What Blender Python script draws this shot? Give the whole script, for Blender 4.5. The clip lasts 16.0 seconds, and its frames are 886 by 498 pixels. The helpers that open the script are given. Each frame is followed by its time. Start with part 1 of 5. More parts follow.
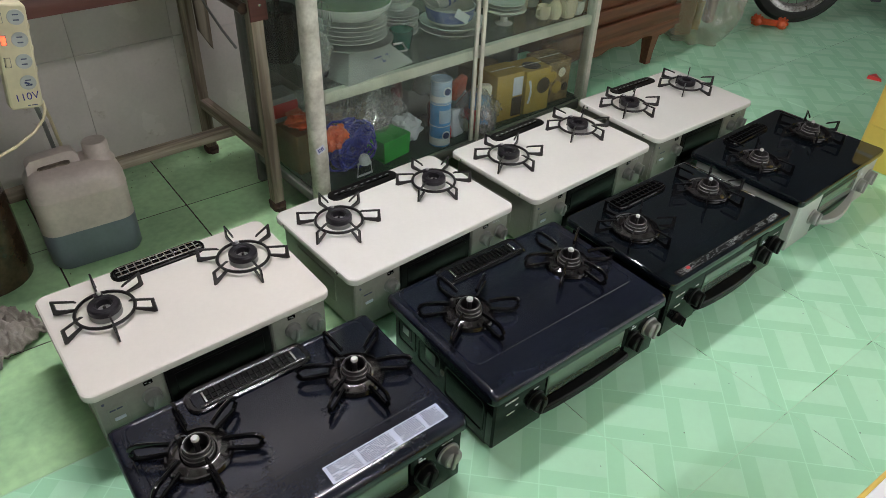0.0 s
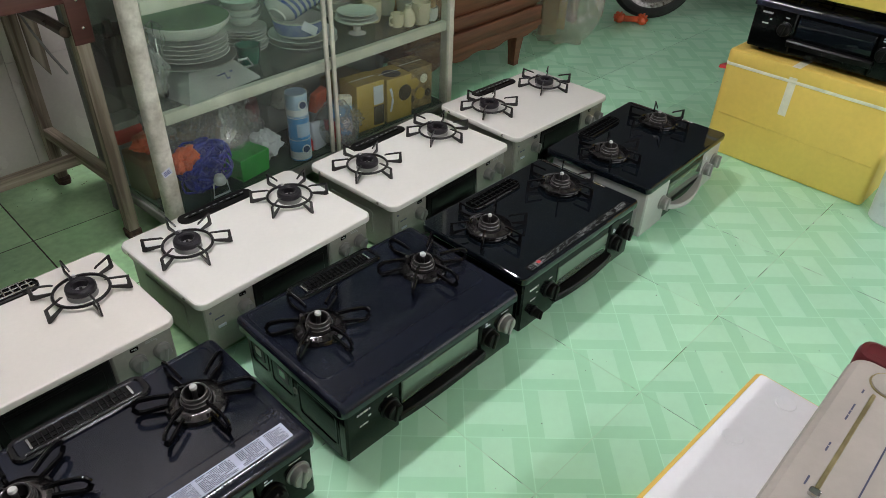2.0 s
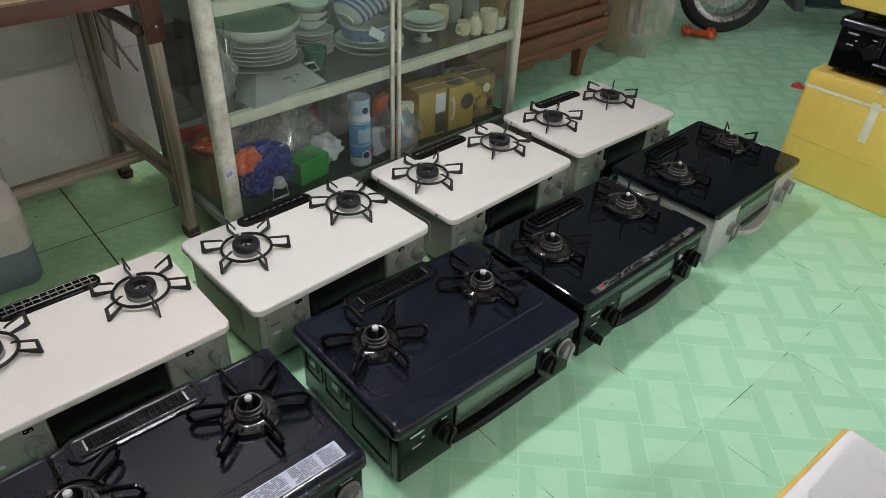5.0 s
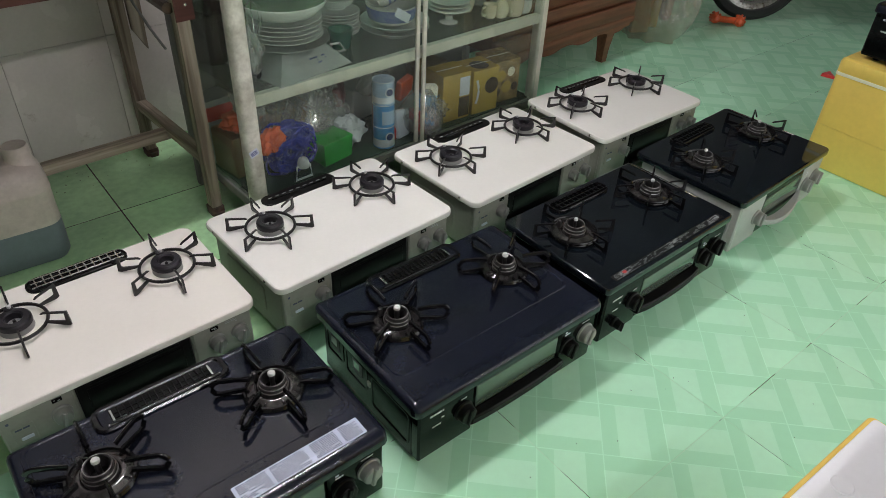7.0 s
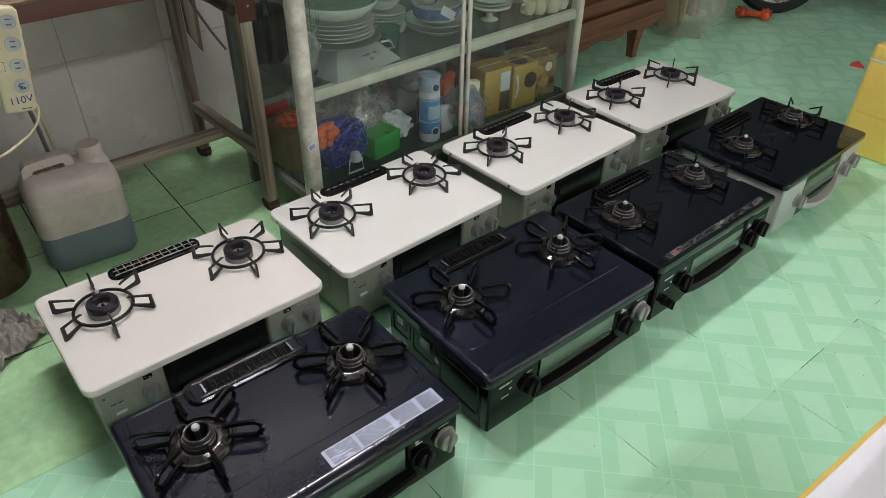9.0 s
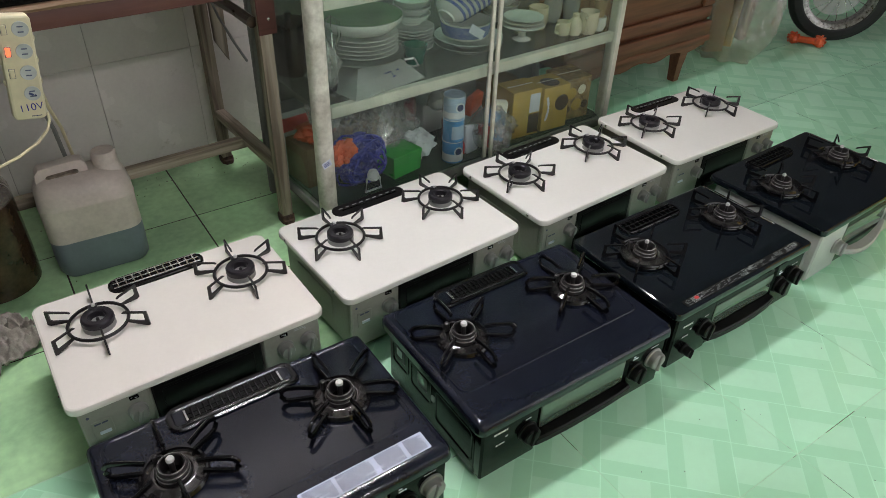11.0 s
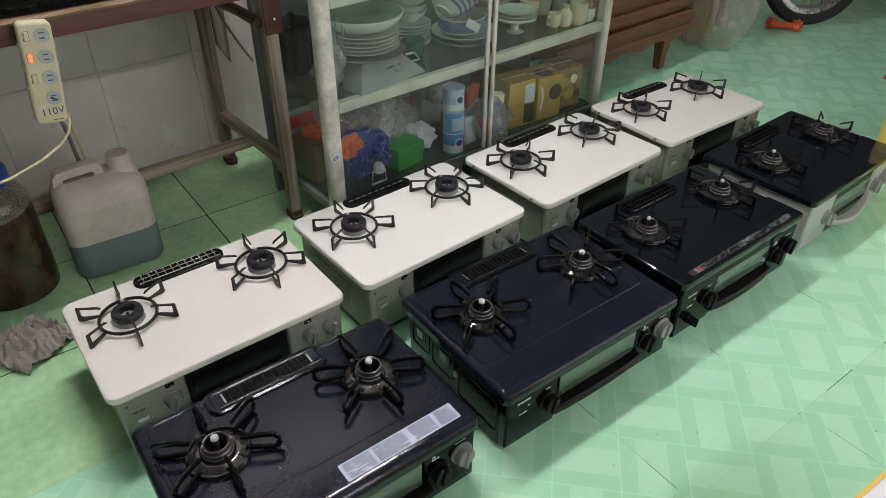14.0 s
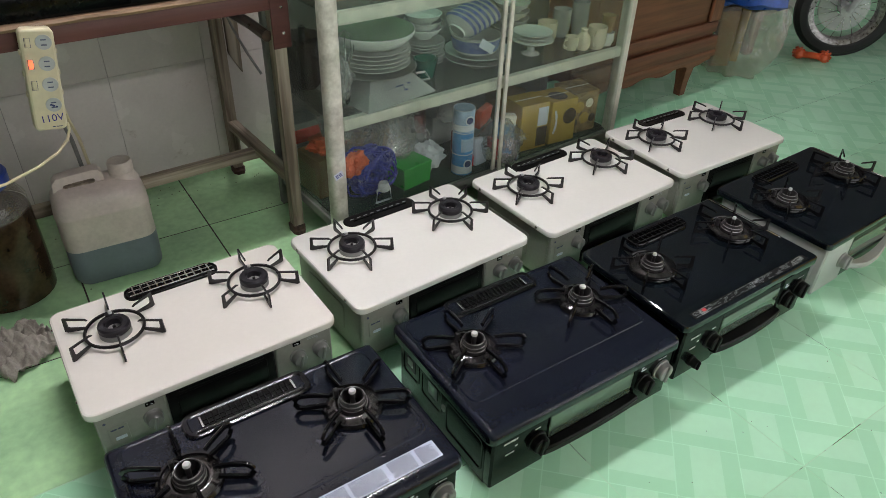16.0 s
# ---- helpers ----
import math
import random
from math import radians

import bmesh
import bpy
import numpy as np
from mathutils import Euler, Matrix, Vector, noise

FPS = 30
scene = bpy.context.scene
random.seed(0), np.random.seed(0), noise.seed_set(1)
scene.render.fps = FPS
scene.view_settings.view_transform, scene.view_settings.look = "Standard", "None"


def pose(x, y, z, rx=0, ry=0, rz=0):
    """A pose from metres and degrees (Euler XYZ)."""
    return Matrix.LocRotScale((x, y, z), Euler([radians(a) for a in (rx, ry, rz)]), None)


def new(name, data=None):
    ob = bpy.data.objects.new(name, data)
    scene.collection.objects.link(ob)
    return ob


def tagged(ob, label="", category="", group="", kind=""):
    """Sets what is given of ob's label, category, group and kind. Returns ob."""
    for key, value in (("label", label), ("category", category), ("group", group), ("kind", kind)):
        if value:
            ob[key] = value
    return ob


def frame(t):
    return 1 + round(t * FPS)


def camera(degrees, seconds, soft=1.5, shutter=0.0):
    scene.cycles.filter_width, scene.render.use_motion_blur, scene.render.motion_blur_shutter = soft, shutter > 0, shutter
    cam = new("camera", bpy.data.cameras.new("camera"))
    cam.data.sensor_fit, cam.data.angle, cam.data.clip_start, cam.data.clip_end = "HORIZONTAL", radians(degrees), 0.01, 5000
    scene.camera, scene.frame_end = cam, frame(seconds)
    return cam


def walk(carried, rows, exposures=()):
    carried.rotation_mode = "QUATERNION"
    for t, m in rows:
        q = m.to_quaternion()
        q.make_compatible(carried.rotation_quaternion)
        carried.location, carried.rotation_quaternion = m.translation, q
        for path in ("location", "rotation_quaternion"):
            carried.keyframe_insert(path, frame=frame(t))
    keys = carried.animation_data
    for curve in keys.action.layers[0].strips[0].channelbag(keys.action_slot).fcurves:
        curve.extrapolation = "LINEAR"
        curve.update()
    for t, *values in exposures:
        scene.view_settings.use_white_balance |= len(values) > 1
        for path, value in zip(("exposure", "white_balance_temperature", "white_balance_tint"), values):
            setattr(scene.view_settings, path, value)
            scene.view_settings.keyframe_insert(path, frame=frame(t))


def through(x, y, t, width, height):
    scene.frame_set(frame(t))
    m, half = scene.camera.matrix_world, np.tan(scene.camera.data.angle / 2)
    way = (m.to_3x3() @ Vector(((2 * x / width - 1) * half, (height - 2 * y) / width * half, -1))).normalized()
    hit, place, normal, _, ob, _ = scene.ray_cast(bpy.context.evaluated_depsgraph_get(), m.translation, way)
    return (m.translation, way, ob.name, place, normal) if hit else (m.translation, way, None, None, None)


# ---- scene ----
cam = camera(65.41, 16.0, soft=0.6)
ROWS = [
    (0.0, 0.0000, -0.0000, 1.3219, 53.25, -1.91, -40.60),
    (0.5, 0.0199, -0.0294, 1.3211, 53.02, -3.25, -44.11),
    (1.0, 0.0939, -0.0865, 1.3314, 53.17, -3.00, -46.11),
    (1.5, 0.1364, -0.1226, 1.3326, 54.11, -2.03, -48.06),
    (2.0, 0.1370, -0.1277, 1.3269, 54.18, -1.70, -48.63),
    (2.5, 0.1049, -0.0972, 1.3341, 54.28, -1.06, -49.11),
    (3.0, 0.0689, -0.0639, 1.3300, 54.57, -0.83, -50.63),
    (3.5, 0.1127, -0.0504, 1.3436, 54.68, -1.76, -49.77),
    (4.0, 0.1499, -0.0453, 1.3371, 55.06, -2.06, -47.00),
    (6.5, 0.1323, -0.0499, 1.3251, 53.10, -2.43, -42.77),
    (7.0, 0.1293, -0.0465, 1.3201, 53.01, -2.37, -42.17),
    (7.5, 0.1073, -0.0403, 1.3239, 52.88, -2.30, -41.64),
    (8.0, 0.0430, -0.0375, 1.3220, 53.18, -1.90, -41.05),
    (8.5, -0.0092, -0.0405, 1.3158, 53.43, -1.28, -41.03),
    (9.0, -0.0215, -0.0421, 1.3143, 53.55, -0.81, -41.83),
    (11.5, 0.1193, -0.0170, 1.3331, 53.81, -1.32, -36.01),
    (12.0, 0.1153, -0.0227, 1.3382, 53.72, -0.91, -35.53),
    (12.5, 0.0923, -0.0187, 1.3344, 53.48, -0.97, -36.17),
    (13.0, 0.0533, -0.0172, 1.3301, 53.31, -0.92, -37.11),
    (13.5, 0.0232, -0.0269, 1.3387, 53.72, -0.54, -38.42),
    (14.0, -0.0075, -0.0396, 1.3287, 54.07, -0.31, -39.69),
    (14.5, -0.0106, -0.0547, 1.3400, 54.68, -0.15, -41.42),
    (15.0, 0.0259, -0.0436, 1.3476, 55.24, -0.92, -42.12),
    (15.5, 0.0590, -0.0281, 1.3531, 55.35, -2.29, -39.02),
    (16.0, 0.0768, -0.0238, 1.3424, 54.72, -1.77, -36.70),
]
walk(cam, [(t, pose(x, y, z, rx, ry, rz)) for t, x, y, z, rx, ry, rz in ROWS], exposures=[(0.0, 0.0), (1.5, -0.06), (3.0, -0.10), (7.0, -0.10), (9.0, -0.05), (12.5, 0.0), (16.0, 0.0)])

# ---- light ----
WALL_Y, CEIL = 2.45, 3.1
world = bpy.data.worlds.new("world")
world.use_nodes = True
scene.world = world
world.node_tree.nodes["Background"].inputs[0].default_value = (0.6, 0.7, 0.8, 1)
world.node_tree.nodes["Background"].inputs[1].default_value = 0.004
TUBE_AT, TUBE_POWER = (0.97, 1.765, 2.80), 388.0
# second tube is unseen, added as fill from the near side
TUBE2_AT, TUBE2_POWER = (0.7, -1.6, 2.7), 195.0


STREET_GLOW = 1.3


# ---- materials ----
def shader(name, base, rough=0.5, metal=0.0, vary=0.12, scale=6.0, fine=90.0, bump=0.05, coat=0.0, tint=None, rvar=0.1, spec=0.5, island=0.0):
    """Principled surface with blotches and grain at two scales, uneven gloss and fine relief."""
    m = bpy.data.materials.new(name)
    m.use_nodes = True
    t = m.node_tree
    n, l = t.nodes, t.links
    b = n["Principled BSDF"]
    co = n.new("ShaderNodeTexCoord")
    big, small = n.new("ShaderNodeTexNoise"), n.new("ShaderNodeTexNoise")
    big.inputs["Scale"].default_value, big.inputs["Detail"].default_value = scale, 5
    small.inputs["Scale"].default_value, small.inputs["Detail"].default_value = fine, 3
    for q in (big, small):
        l.new(co.outputs["Object"], q.inputs["Vector"])
    mix = n.new("ShaderNodeMix")
    mix.data_type = "RGBA"
    dark = tint or [c * (1 - 2.2 * vary) for c in base]
    mix.inputs[6].default_value = (*[max(0, c) for c in dark], 1)
    mix.inputs[7].default_value = (*[min(1, c * (1 + vary)) for c in base], 1)
    add = n.new("ShaderNodeMath")
    add.operation = "MULTIPLY_ADD"
    l.new(small.outputs["Fac"], add.inputs[0])
    add.inputs[1].default_value = 0.4
    l.new(big.outputs["Fac"], add.inputs[2])
    rg = n.new("ShaderNodeMapRange")
    rg.inputs[1].default_value, rg.inputs[2].default_value = 0.4, 0.95
    l.new(add.outputs[0], rg.inputs[0])
    l.new(rg.outputs[0], mix.inputs[0])
    l.new(mix.outputs[2], b.inputs["Base Color"])
    rr = n.new("ShaderNodeMapRange")
    rr.inputs[3].default_value, rr.inputs[4].default_value = max(0.02, rough - rvar), min(1, rough + rvar)
    l.new(big.outputs["Fac"], rr.inputs[0])
    l.new(rr.outputs[0], b.inputs["Roughness"])
    b.inputs["Metallic"].default_value = metal
    b.inputs["Coat Weight"].default_value = coat
    b.inputs["Coat Roughness"].default_value = 0.06
    b.inputs["Specular IOR Level"].default_value = spec
    if bump:
        bp = n.new("ShaderNodeBump")
        bp.inputs["Strength"].default_value, bp.inputs["Distance"].default_value = bump, 0.002
        l.new(small.outputs["Fac"], bp.inputs["Height"])
        l.new(bp.outputs[0], b.inputs["Normal"])
    return m


def wood(name, base, dark, rough=0.55, axis=0, scale=9.0):
    """Grained wood, the grain running along one axis."""
    m = shader(name, base, rough, bump=0.0)
    t = m.node_tree
    n, l = t.nodes, t.links
    b = n["Principled BSDF"]
    co, mp, ns = n.new("ShaderNodeTexCoord"), n.new("ShaderNodeMapping"), n.new("ShaderNodeTexNoise")
    mp.inputs["Scale"].default_value = [1.2 if i == axis else 22 for i in range(3)]
    ns.inputs["Scale"].default_value, ns.inputs["Detail"].default_value, ns.inputs["Distortion"].default_value = scale / 4, 8, 0.6
    l.new(co.outputs["Object"], mp.inputs[0])
    l.new(mp.outputs[0], ns.inputs[0])
    cr = n.new("ShaderNodeValToRGB")
    cr.color_ramp.elements[0].position, cr.color_ramp.elements[0].color = 0.32, (*dark, 1)
    cr.color_ramp.elements[1].position, cr.color_ramp.elements[1].color = 0.68, (*base, 1)
    l.new(ns.outputs["Fac"], cr.inputs[0])
    l.new(cr.outputs[0], b.inputs["Base Color"])
    bp = n.new("ShaderNodeBump")
    bp.inputs["Strength"].default_value, bp.inputs["Distance"].default_value = 0.25, 0.002
    l.new(ns.outputs["Fac"], bp.inputs["Height"])
    l.new(bp.outputs[0], b.inputs["Normal"])
    return m


def clear(name, colour, rough=0.03, through=0.85, gloss=1.0):
    """Thin clear pane or film: tinted see-through with a Fresnel gloss."""
    m = bpy.data.materials.new(name)
    m.use_nodes = True
    n, l = m.node_tree.nodes, m.node_tree.links
    n.remove(n["Principled BSDF"])
    tr, df, gl, a, bmix, fr = (n.new("ShaderNode" + k) for k in ("BsdfTransparent", "BsdfDiffuse", "BsdfGlossy", "MixShader", "MixShader", "LayerWeight"))
    fr.inputs[0].default_value = 0.5
    pw, sc = n.new("ShaderNodeMath"), n.new("ShaderNodeMath")
    pw.operation, sc.operation = "POWER", "MULTIPLY_ADD"
    pw.inputs[1].default_value, sc.inputs[1].default_value, sc.inputs[2].default_value = 5.0, 0.96, 0.04
    l.new(fr.outputs["Facing"], pw.inputs[0])
    l.new(pw.outputs[0], sc.inputs[0])
    tr.inputs[0].default_value = (*colour, 1)
    df.inputs[0].default_value = (*[c * 0.6 for c in colour], 1)
    gl.inputs["Roughness"].default_value = rough
    gl.inputs[0].default_value = (gloss, gloss, gloss, 1)
    ns = n.new("ShaderNodeTexNoise")
    ns.inputs["Scale"].default_value = 14
    mr = n.new("ShaderNodeMapRange")
    mr.inputs[3].default_value, mr.inputs[4].default_value = (1 - through) * 0.5, (1 - through) * 1.5
    l.new(ns.outputs["Fac"], mr.inputs[0])
    l.new(mr.outputs[0], a.inputs[0])
    l.new(tr.outputs[0], a.inputs[1])
    l.new(df.outputs[0], a.inputs[2])
    l.new(sc.outputs[0], bmix.inputs[0])
    l.new(a.outputs[0], bmix.inputs[1])
    l.new(gl.outputs[0], bmix.inputs[2])
    l.new(bmix.outputs[0], n["Material Output"].inputs[0])
    return m


def glow(name, colour, strength):
    m = bpy.data.materials.new(name)
    m.use_nodes = True
    b = m.node_tree.nodes["Principled BSDF"]
    b.inputs["Base Color"].default_value = (*colour, 1)
    b.inputs["Emission Color"].default_value = (*colour, 1)
    b.inputs["Emission Strength"].default_value = strength
    return m


def tile_floor(name, light, dark, pattern, lines=0.7, tint=None):
    """Glazed green ceramic tile. The print is a basket weave of paired bars laid at 45 degrees, on each tile alike."""
    m = shader(name, light, 0.22, vary=0.035, scale=3, fine=40, bump=0.02, rvar=0.07, tint=tint, spec=0.36)
    n, l = m.node_tree.nodes, m.node_tree.links
    b = n["Principled BSDF"]
    base = b.inputs["Base Color"].links[0].from_socket
    where = n.new("ShaderNodeNewGeometry")
    for q in [q for q in n if q.type == "TEX_NOISE"]:
        l.new(where.outputs["Position"], q.inputs["Vector"])
    co, mp, sp = n.new("ShaderNodeTexCoord"), n.new("ShaderNodeMapping"), n.new("ShaderNodeSeparateXYZ")
    mp.inputs["Rotation"].default_value = (0, 0, radians(45))
    k = 4 / (TILE * math.sqrt(2))
    mp.inputs["Scale"].default_value = (k, k, k)
    mp.inputs["Location"].default_value = (20, 20, 0)
    l.new(co.outputs["Object"], mp.inputs[0])
    l.new(mp.outputs[0], sp.inputs[0])

    def mth(op, a, c=None, d=None):
        q = n.new("ShaderNodeMath")
        q.operation = op
        for i, s in enumerate((a, c, d)):
            if s is None:
                continue
            if isinstance(s, (int, float)):
                q.inputs[i].default_value = s
            else:
                l.new(s, q.inputs[i])
        return q.outputs[0]

    a, c = sp.outputs[0], sp.outputs[1]
    fa, fc = mth("FRACT", a), mth("FRACT", c)
    par = mth("MODULO", mth("ADD", mth("FLOOR", a), mth("FLOOR", c)), 2.0)
    bar_a, bar_c = (mth("GREATER_THAN", mth("ABSOLUTE", mth("SUBTRACT", f, 0.5)), 0.235) for f in (fa, fc))
    bars = mth("ADD", mth("MULTIPLY", par, bar_a), mth("MULTIPLY", mth("SUBTRACT", 1.0, par), bar_c))
    edge = mth("MINIMUM", fa, fc)
    line = mth("LESS_THAN", edge, 0.018)
    mx = n.new("ShaderNodeMix")
    mx.data_type = "RGBA"
    l.new(mth("MULTIPLY", bars, pattern), mx.inputs[0])
    l.new(base, mx.inputs[6])
    mx.inputs[7].default_value = (*dark, 1)
    m2 = n.new("ShaderNodeMix")
    m2.data_type = "RGBA"
    l.new(mth("MULTIPLY", line, pattern * lines), m2.inputs[0])
    l.new(mx.outputs[2], m2.inputs[6])
    m2.inputs[7].default_value = (*[min(1, x * 1.25) for x in light], 1)
    oi = n.new("ShaderNodeObjectInfo")
    hs = n.new("ShaderNodeHueSaturation")
    l.new(mth("MULTIPLY_ADD", oi.outputs["Random"], 0.12, 0.94), hs.inputs["Value"])
    l.new(m2.outputs[2], hs.inputs["Color"])
    l.new(hs.outputs[0], b.inputs["Base Color"])
    return m


TILE = 0.4325
M = dict(
    tile=tile_floor("green_patterned_tile", (0.49, 0.845, 0.60), (0.355, 0.725, 0.465), 0.54, 0.7),
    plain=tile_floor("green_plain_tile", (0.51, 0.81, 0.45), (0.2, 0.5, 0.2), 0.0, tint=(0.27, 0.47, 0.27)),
    grout=shader("grout", (0.46, 0.66, 0.46), 0.8, vary=0.2, scale=8, tint=(0.16, 0.13, 0.08)),
    wall_tile=shader("wall_tile", (0.66, 0.615, 0.585), 0.25, vary=0.05, scale=5, bump=0.02),
    plaster=shader("plaster", (0.22, 0.21, 0.205), 0.8, vary=0.1, scale=2, bump=0.2),
    ceiling=shader("ceiling_paint", (0.28, 0.27, 0.26), 0.85, vary=0.08),
    white=shader("white_enamel", (0.83, 0.82, 0.78), 0.17, vary=0.025, scale=4, bump=0.012, rvar=0.05, coat=0.3),
    cream=shader("cream_enamel", (0.82, 0.785, 0.73), 0.17, vary=0.025, scale=4, bump=0.012, rvar=0.05, coat=0.3),
    ring_metal=shader("worn_ring_edge", (0.30, 0.29, 0.29), 0.3, metal=0.8, vary=0.3, scale=60, tint=(0.06, 0.05, 0.05)),
    sensor=shader("pale_ceramic_cap", (0.62, 0.62, 0.62), 0.3, vary=0.08),
    print_dim=shader("dim_grey_print", (0.20, 0.21, 0.21), 0.4, vary=0.2),
    cup_metal=shader("stained_bright_metal", (0.11, 0.105, 0.105), 0.10, metal=0.8, vary=0.3, scale=40, tint=(0.035, 0.03, 0.028)),
    cup_dark=shader("dark_shiny_metal", (0.035, 0.033, 0.034), 0.12, metal=0.6, vary=0.3, scale=40, tint=(0.012, 0.011, 0.011)),
    navy=shader("black_enamel", (0.009, 0.0115, 0.021), 0.12, vary=0.2, scale=7, fine=260, bump=0.0, rvar=0.03, spec=0.4),
    glass_top=shader("black_glass", (0.006, 0.009, 0.013), 0.05, vary=0.25, scale=9, bump=0.006, rvar=0.03),
    black_paint=shader("black_paint", (0.004, 0.005, 0.005), 0.2, vary=0.25, scale=8, bump=0.04, rvar=0.08, spec=0.1),
    black_gloss=shader("black_gloss_plastic", (0.004, 0.005, 0.005), 0.14, vary=0.3, scale=12, bump=0.015, spec=0.16),
    black_matt=shader("black_matt_plastic", (0.007, 0.007, 0.007), 0.32, vary=0.3, scale=12, bump=0.06, spec=0.15),
    iron=shader("cast_iron", (0.011, 0.010, 0.0105), 0.32, vary=0.35, scale=30, fine=300, bump=0.10, spec=0.45),
    enamel_iron=shader("black_enamelled_iron", (0.006, 0.006, 0.007), 0.15, vary=0.3, scale=30, bump=0.04, spec=0.45),
    burner=shader("burner_head_metal", (0.020, 0.018, 0.024), 0.40, metal=0.2, vary=0.3, scale=40, fine=300, bump=0.15),
    rust=shader("heat_stained_metal", (0.045, 0.043, 0.044), 0.32, metal=0.4, vary=0.35, scale=45, fine=300, bump=0.15, tint=(0.022, 0.021, 0.022)),
    chrome=shader("chrome", (0.72, 0.72, 0.72), 0.16, metal=1.0, vary=0.08, scale=30),
    grey_body=shader("grey_beige_paint", (0.29, 0.295, 0.255), 0.38, vary=0.09, scale=7, bump=0.03),
    silver_body=shader("silver_grey_paint", (0.41, 0.42, 0.405), 0.34, metal=0.15, vary=0.08, scale=7, bump=0.03),
    knob_grey=shader("grey_knob", (0.28, 0.28, 0.27), 0.35, metal=0.2, vary=0.08, scale=20),
    window=shader("grill_window_glass", (0.15, 0.19, 0.16), 0.04, metal=0.5, vary=0.05, bump=0.0, rvar=0.02),
    sticker=shader("white_sticker", (0.66, 0.70, 0.80), 0.3, vary=0.05, scale=20),
    label_paper=shader("bluish_label_paper", (0.52, 0.58, 0.72), 0.25, vary=0.06, scale=20),
    ink=shader("dark_ink", (0.07, 0.08, 0.14), 0.4, vary=0.1),
    print_grey=shader("grey_print", (0.42, 0.44, 0.44), 0.4, vary=0.1),
    red=shader("red_print", (0.75, 0.05, 0.05), 0.4, vary=0.08),
    leg_wood=wood("weathered_wood", (0.42, 0.36, 0.285), (0.14, 0.108, 0.078), 0.75, axis=2),
    rail_wood=wood("weathered_rail_wood", (0.42, 0.36, 0.285), (0.14, 0.108, 0.078), 0.75, axis=0),
    side_wood=wood("weathered_side_wood", (0.42, 0.36, 0.285), (0.14, 0.108, 0.078), 0.75, axis=1),
    board_wood=wood("pale_board_wood", (0.26, 0.17, 0.09), (0.13, 0.075, 0.04), 0.65, axis=0),
    red_wood=wood("red_brown_painted_wood", (0.12, 0.040, 0.030), (0.075, 0.022, 0.018), 0.5, axis=0),
    chest_stile=wood("red_brown_upright_wood", (0.22, 0.080, 0.038), (0.12, 0.042, 0.021), 0.42, axis=2),
    chest_wood=wood("red_brown_wood", (0.20, 0.074, 0.036), (0.11, 0.039, 0.019), 0.42, axis=0),
    alu=shader("pale_aluminium_frame", (0.66, 0.65, 0.56), 0.42, metal=0.1, vary=0.14, scale=14, bump=0.06),
    alu_post=shader("off_white_painted_post", (0.70, 0.69, 0.62), 0.45, vary=0.2, scale=16, bump=0.1, tint=(0.34, 0.32, 0.26)),
    dark_board=shader("dark_glass_shelf", (0.05, 0.075, 0.065), 0.07, vary=0.2, bump=0.0, rvar=0.03),
    back_board=shader("cabinet_back_board", (0.20, 0.21, 0.19), 0.6, vary=0.15, scale=4),
    pane=clear("cabinet_pane", (0.93, 0.97, 0.94), 0.03, 0.965, 0.55),
    shelf_glass=clear("green_shelf_glass", (0.80, 0.88, 0.84), 0.03, 0.985, 0.8),
    china=shader("white_china", (0.62, 0.63, 0.60), 0.2, vary=0.07, scale=10),
    china_cream=shader("cream_china", (0.68, 0.60, 0.46), 0.22, vary=0.08, scale=14),
    china_green=shader("green_glazed_china", (0.22, 0.36, 0.20), 0.2, vary=0.12, scale=9),
    china_blue=shader("blue_painted_china", (0.05, 0.08, 0.30), 0.22, vary=0.25, scale=40, tint=(0.30, 0.33, 0.46)),
    steel=shader("steel_tray", (0.55, 0.57, 0.57), 0.22, metal=0.45, vary=0.12, scale=9),
    green_box=shader("green_plastic", (0.03, 0.42, 0.06), 0.3, vary=0.12, scale=12),
    blue_net=shader("blue_plastic_string", (0.035, 0.05, 0.42), 0.3, vary=0.25, scale=30),
    orange=shader("orange_plastic", (0.72, 0.11, 0.03), 0.4, vary=0.15, scale=25, bump=0.2),
    milk_blue=shader("blue_tin", (0.09, 0.34, 0.74), 0.3, metal=0.1, vary=0.15, scale=25),
    milk_pale=shader("pale_blue_tin", (0.42, 0.56, 0.74), 0.3, vary=0.12, scale=30),
    ink_blue=shader("navy_ink", (0.03, 0.05, 0.16), 0.35, vary=0.3, scale=60),
    milk_white=shader("white_tin", (0.70, 0.74, 0.78), 0.3, vary=0.06),
    yellow_card=shader("yellow_carton", (0.50, 0.34, 0.07), 0.55, vary=0.12, scale=14),
    flower_card=shader("patterned_brown_carton", (0.36, 0.25, 0.11), 0.55, vary=0.3, scale=38, fine=120, tint=(0.05, 0.03, 0.015)),
    photo=shader("dark_brown_picture", (0.07, 0.045, 0.025), 0.4, vary=0.5, scale=55, tint=(0.012, 0.009, 0.008)),
    brown_card=shader("brown_carton", (0.28, 0.19, 0.10), 0.7, vary=0.15, scale=14),
    haze=clear("crumpled_clear_film", (0.93, 0.93, 0.91), 0.10, 0.66, 1.0),
    film=clear("clear_plastic_bag", (1.0, 0.97, 0.92), 0.12, 0.76, 1.0),
    blue_bag=shader("blue_plastic_bag", (0.015, 0.08, 0.42), 0.3, vary=0.25, scale=16, bump=0.3),
    tyre=shader("tyre_rubber", (0.012, 0.012, 0.013), 0.65, vary=0.2, scale=30, bump=0.3),
    bike_paint=shader("dark_bike_plastic", (0.012, 0.016, 0.030), 0.3, vary=0.2),
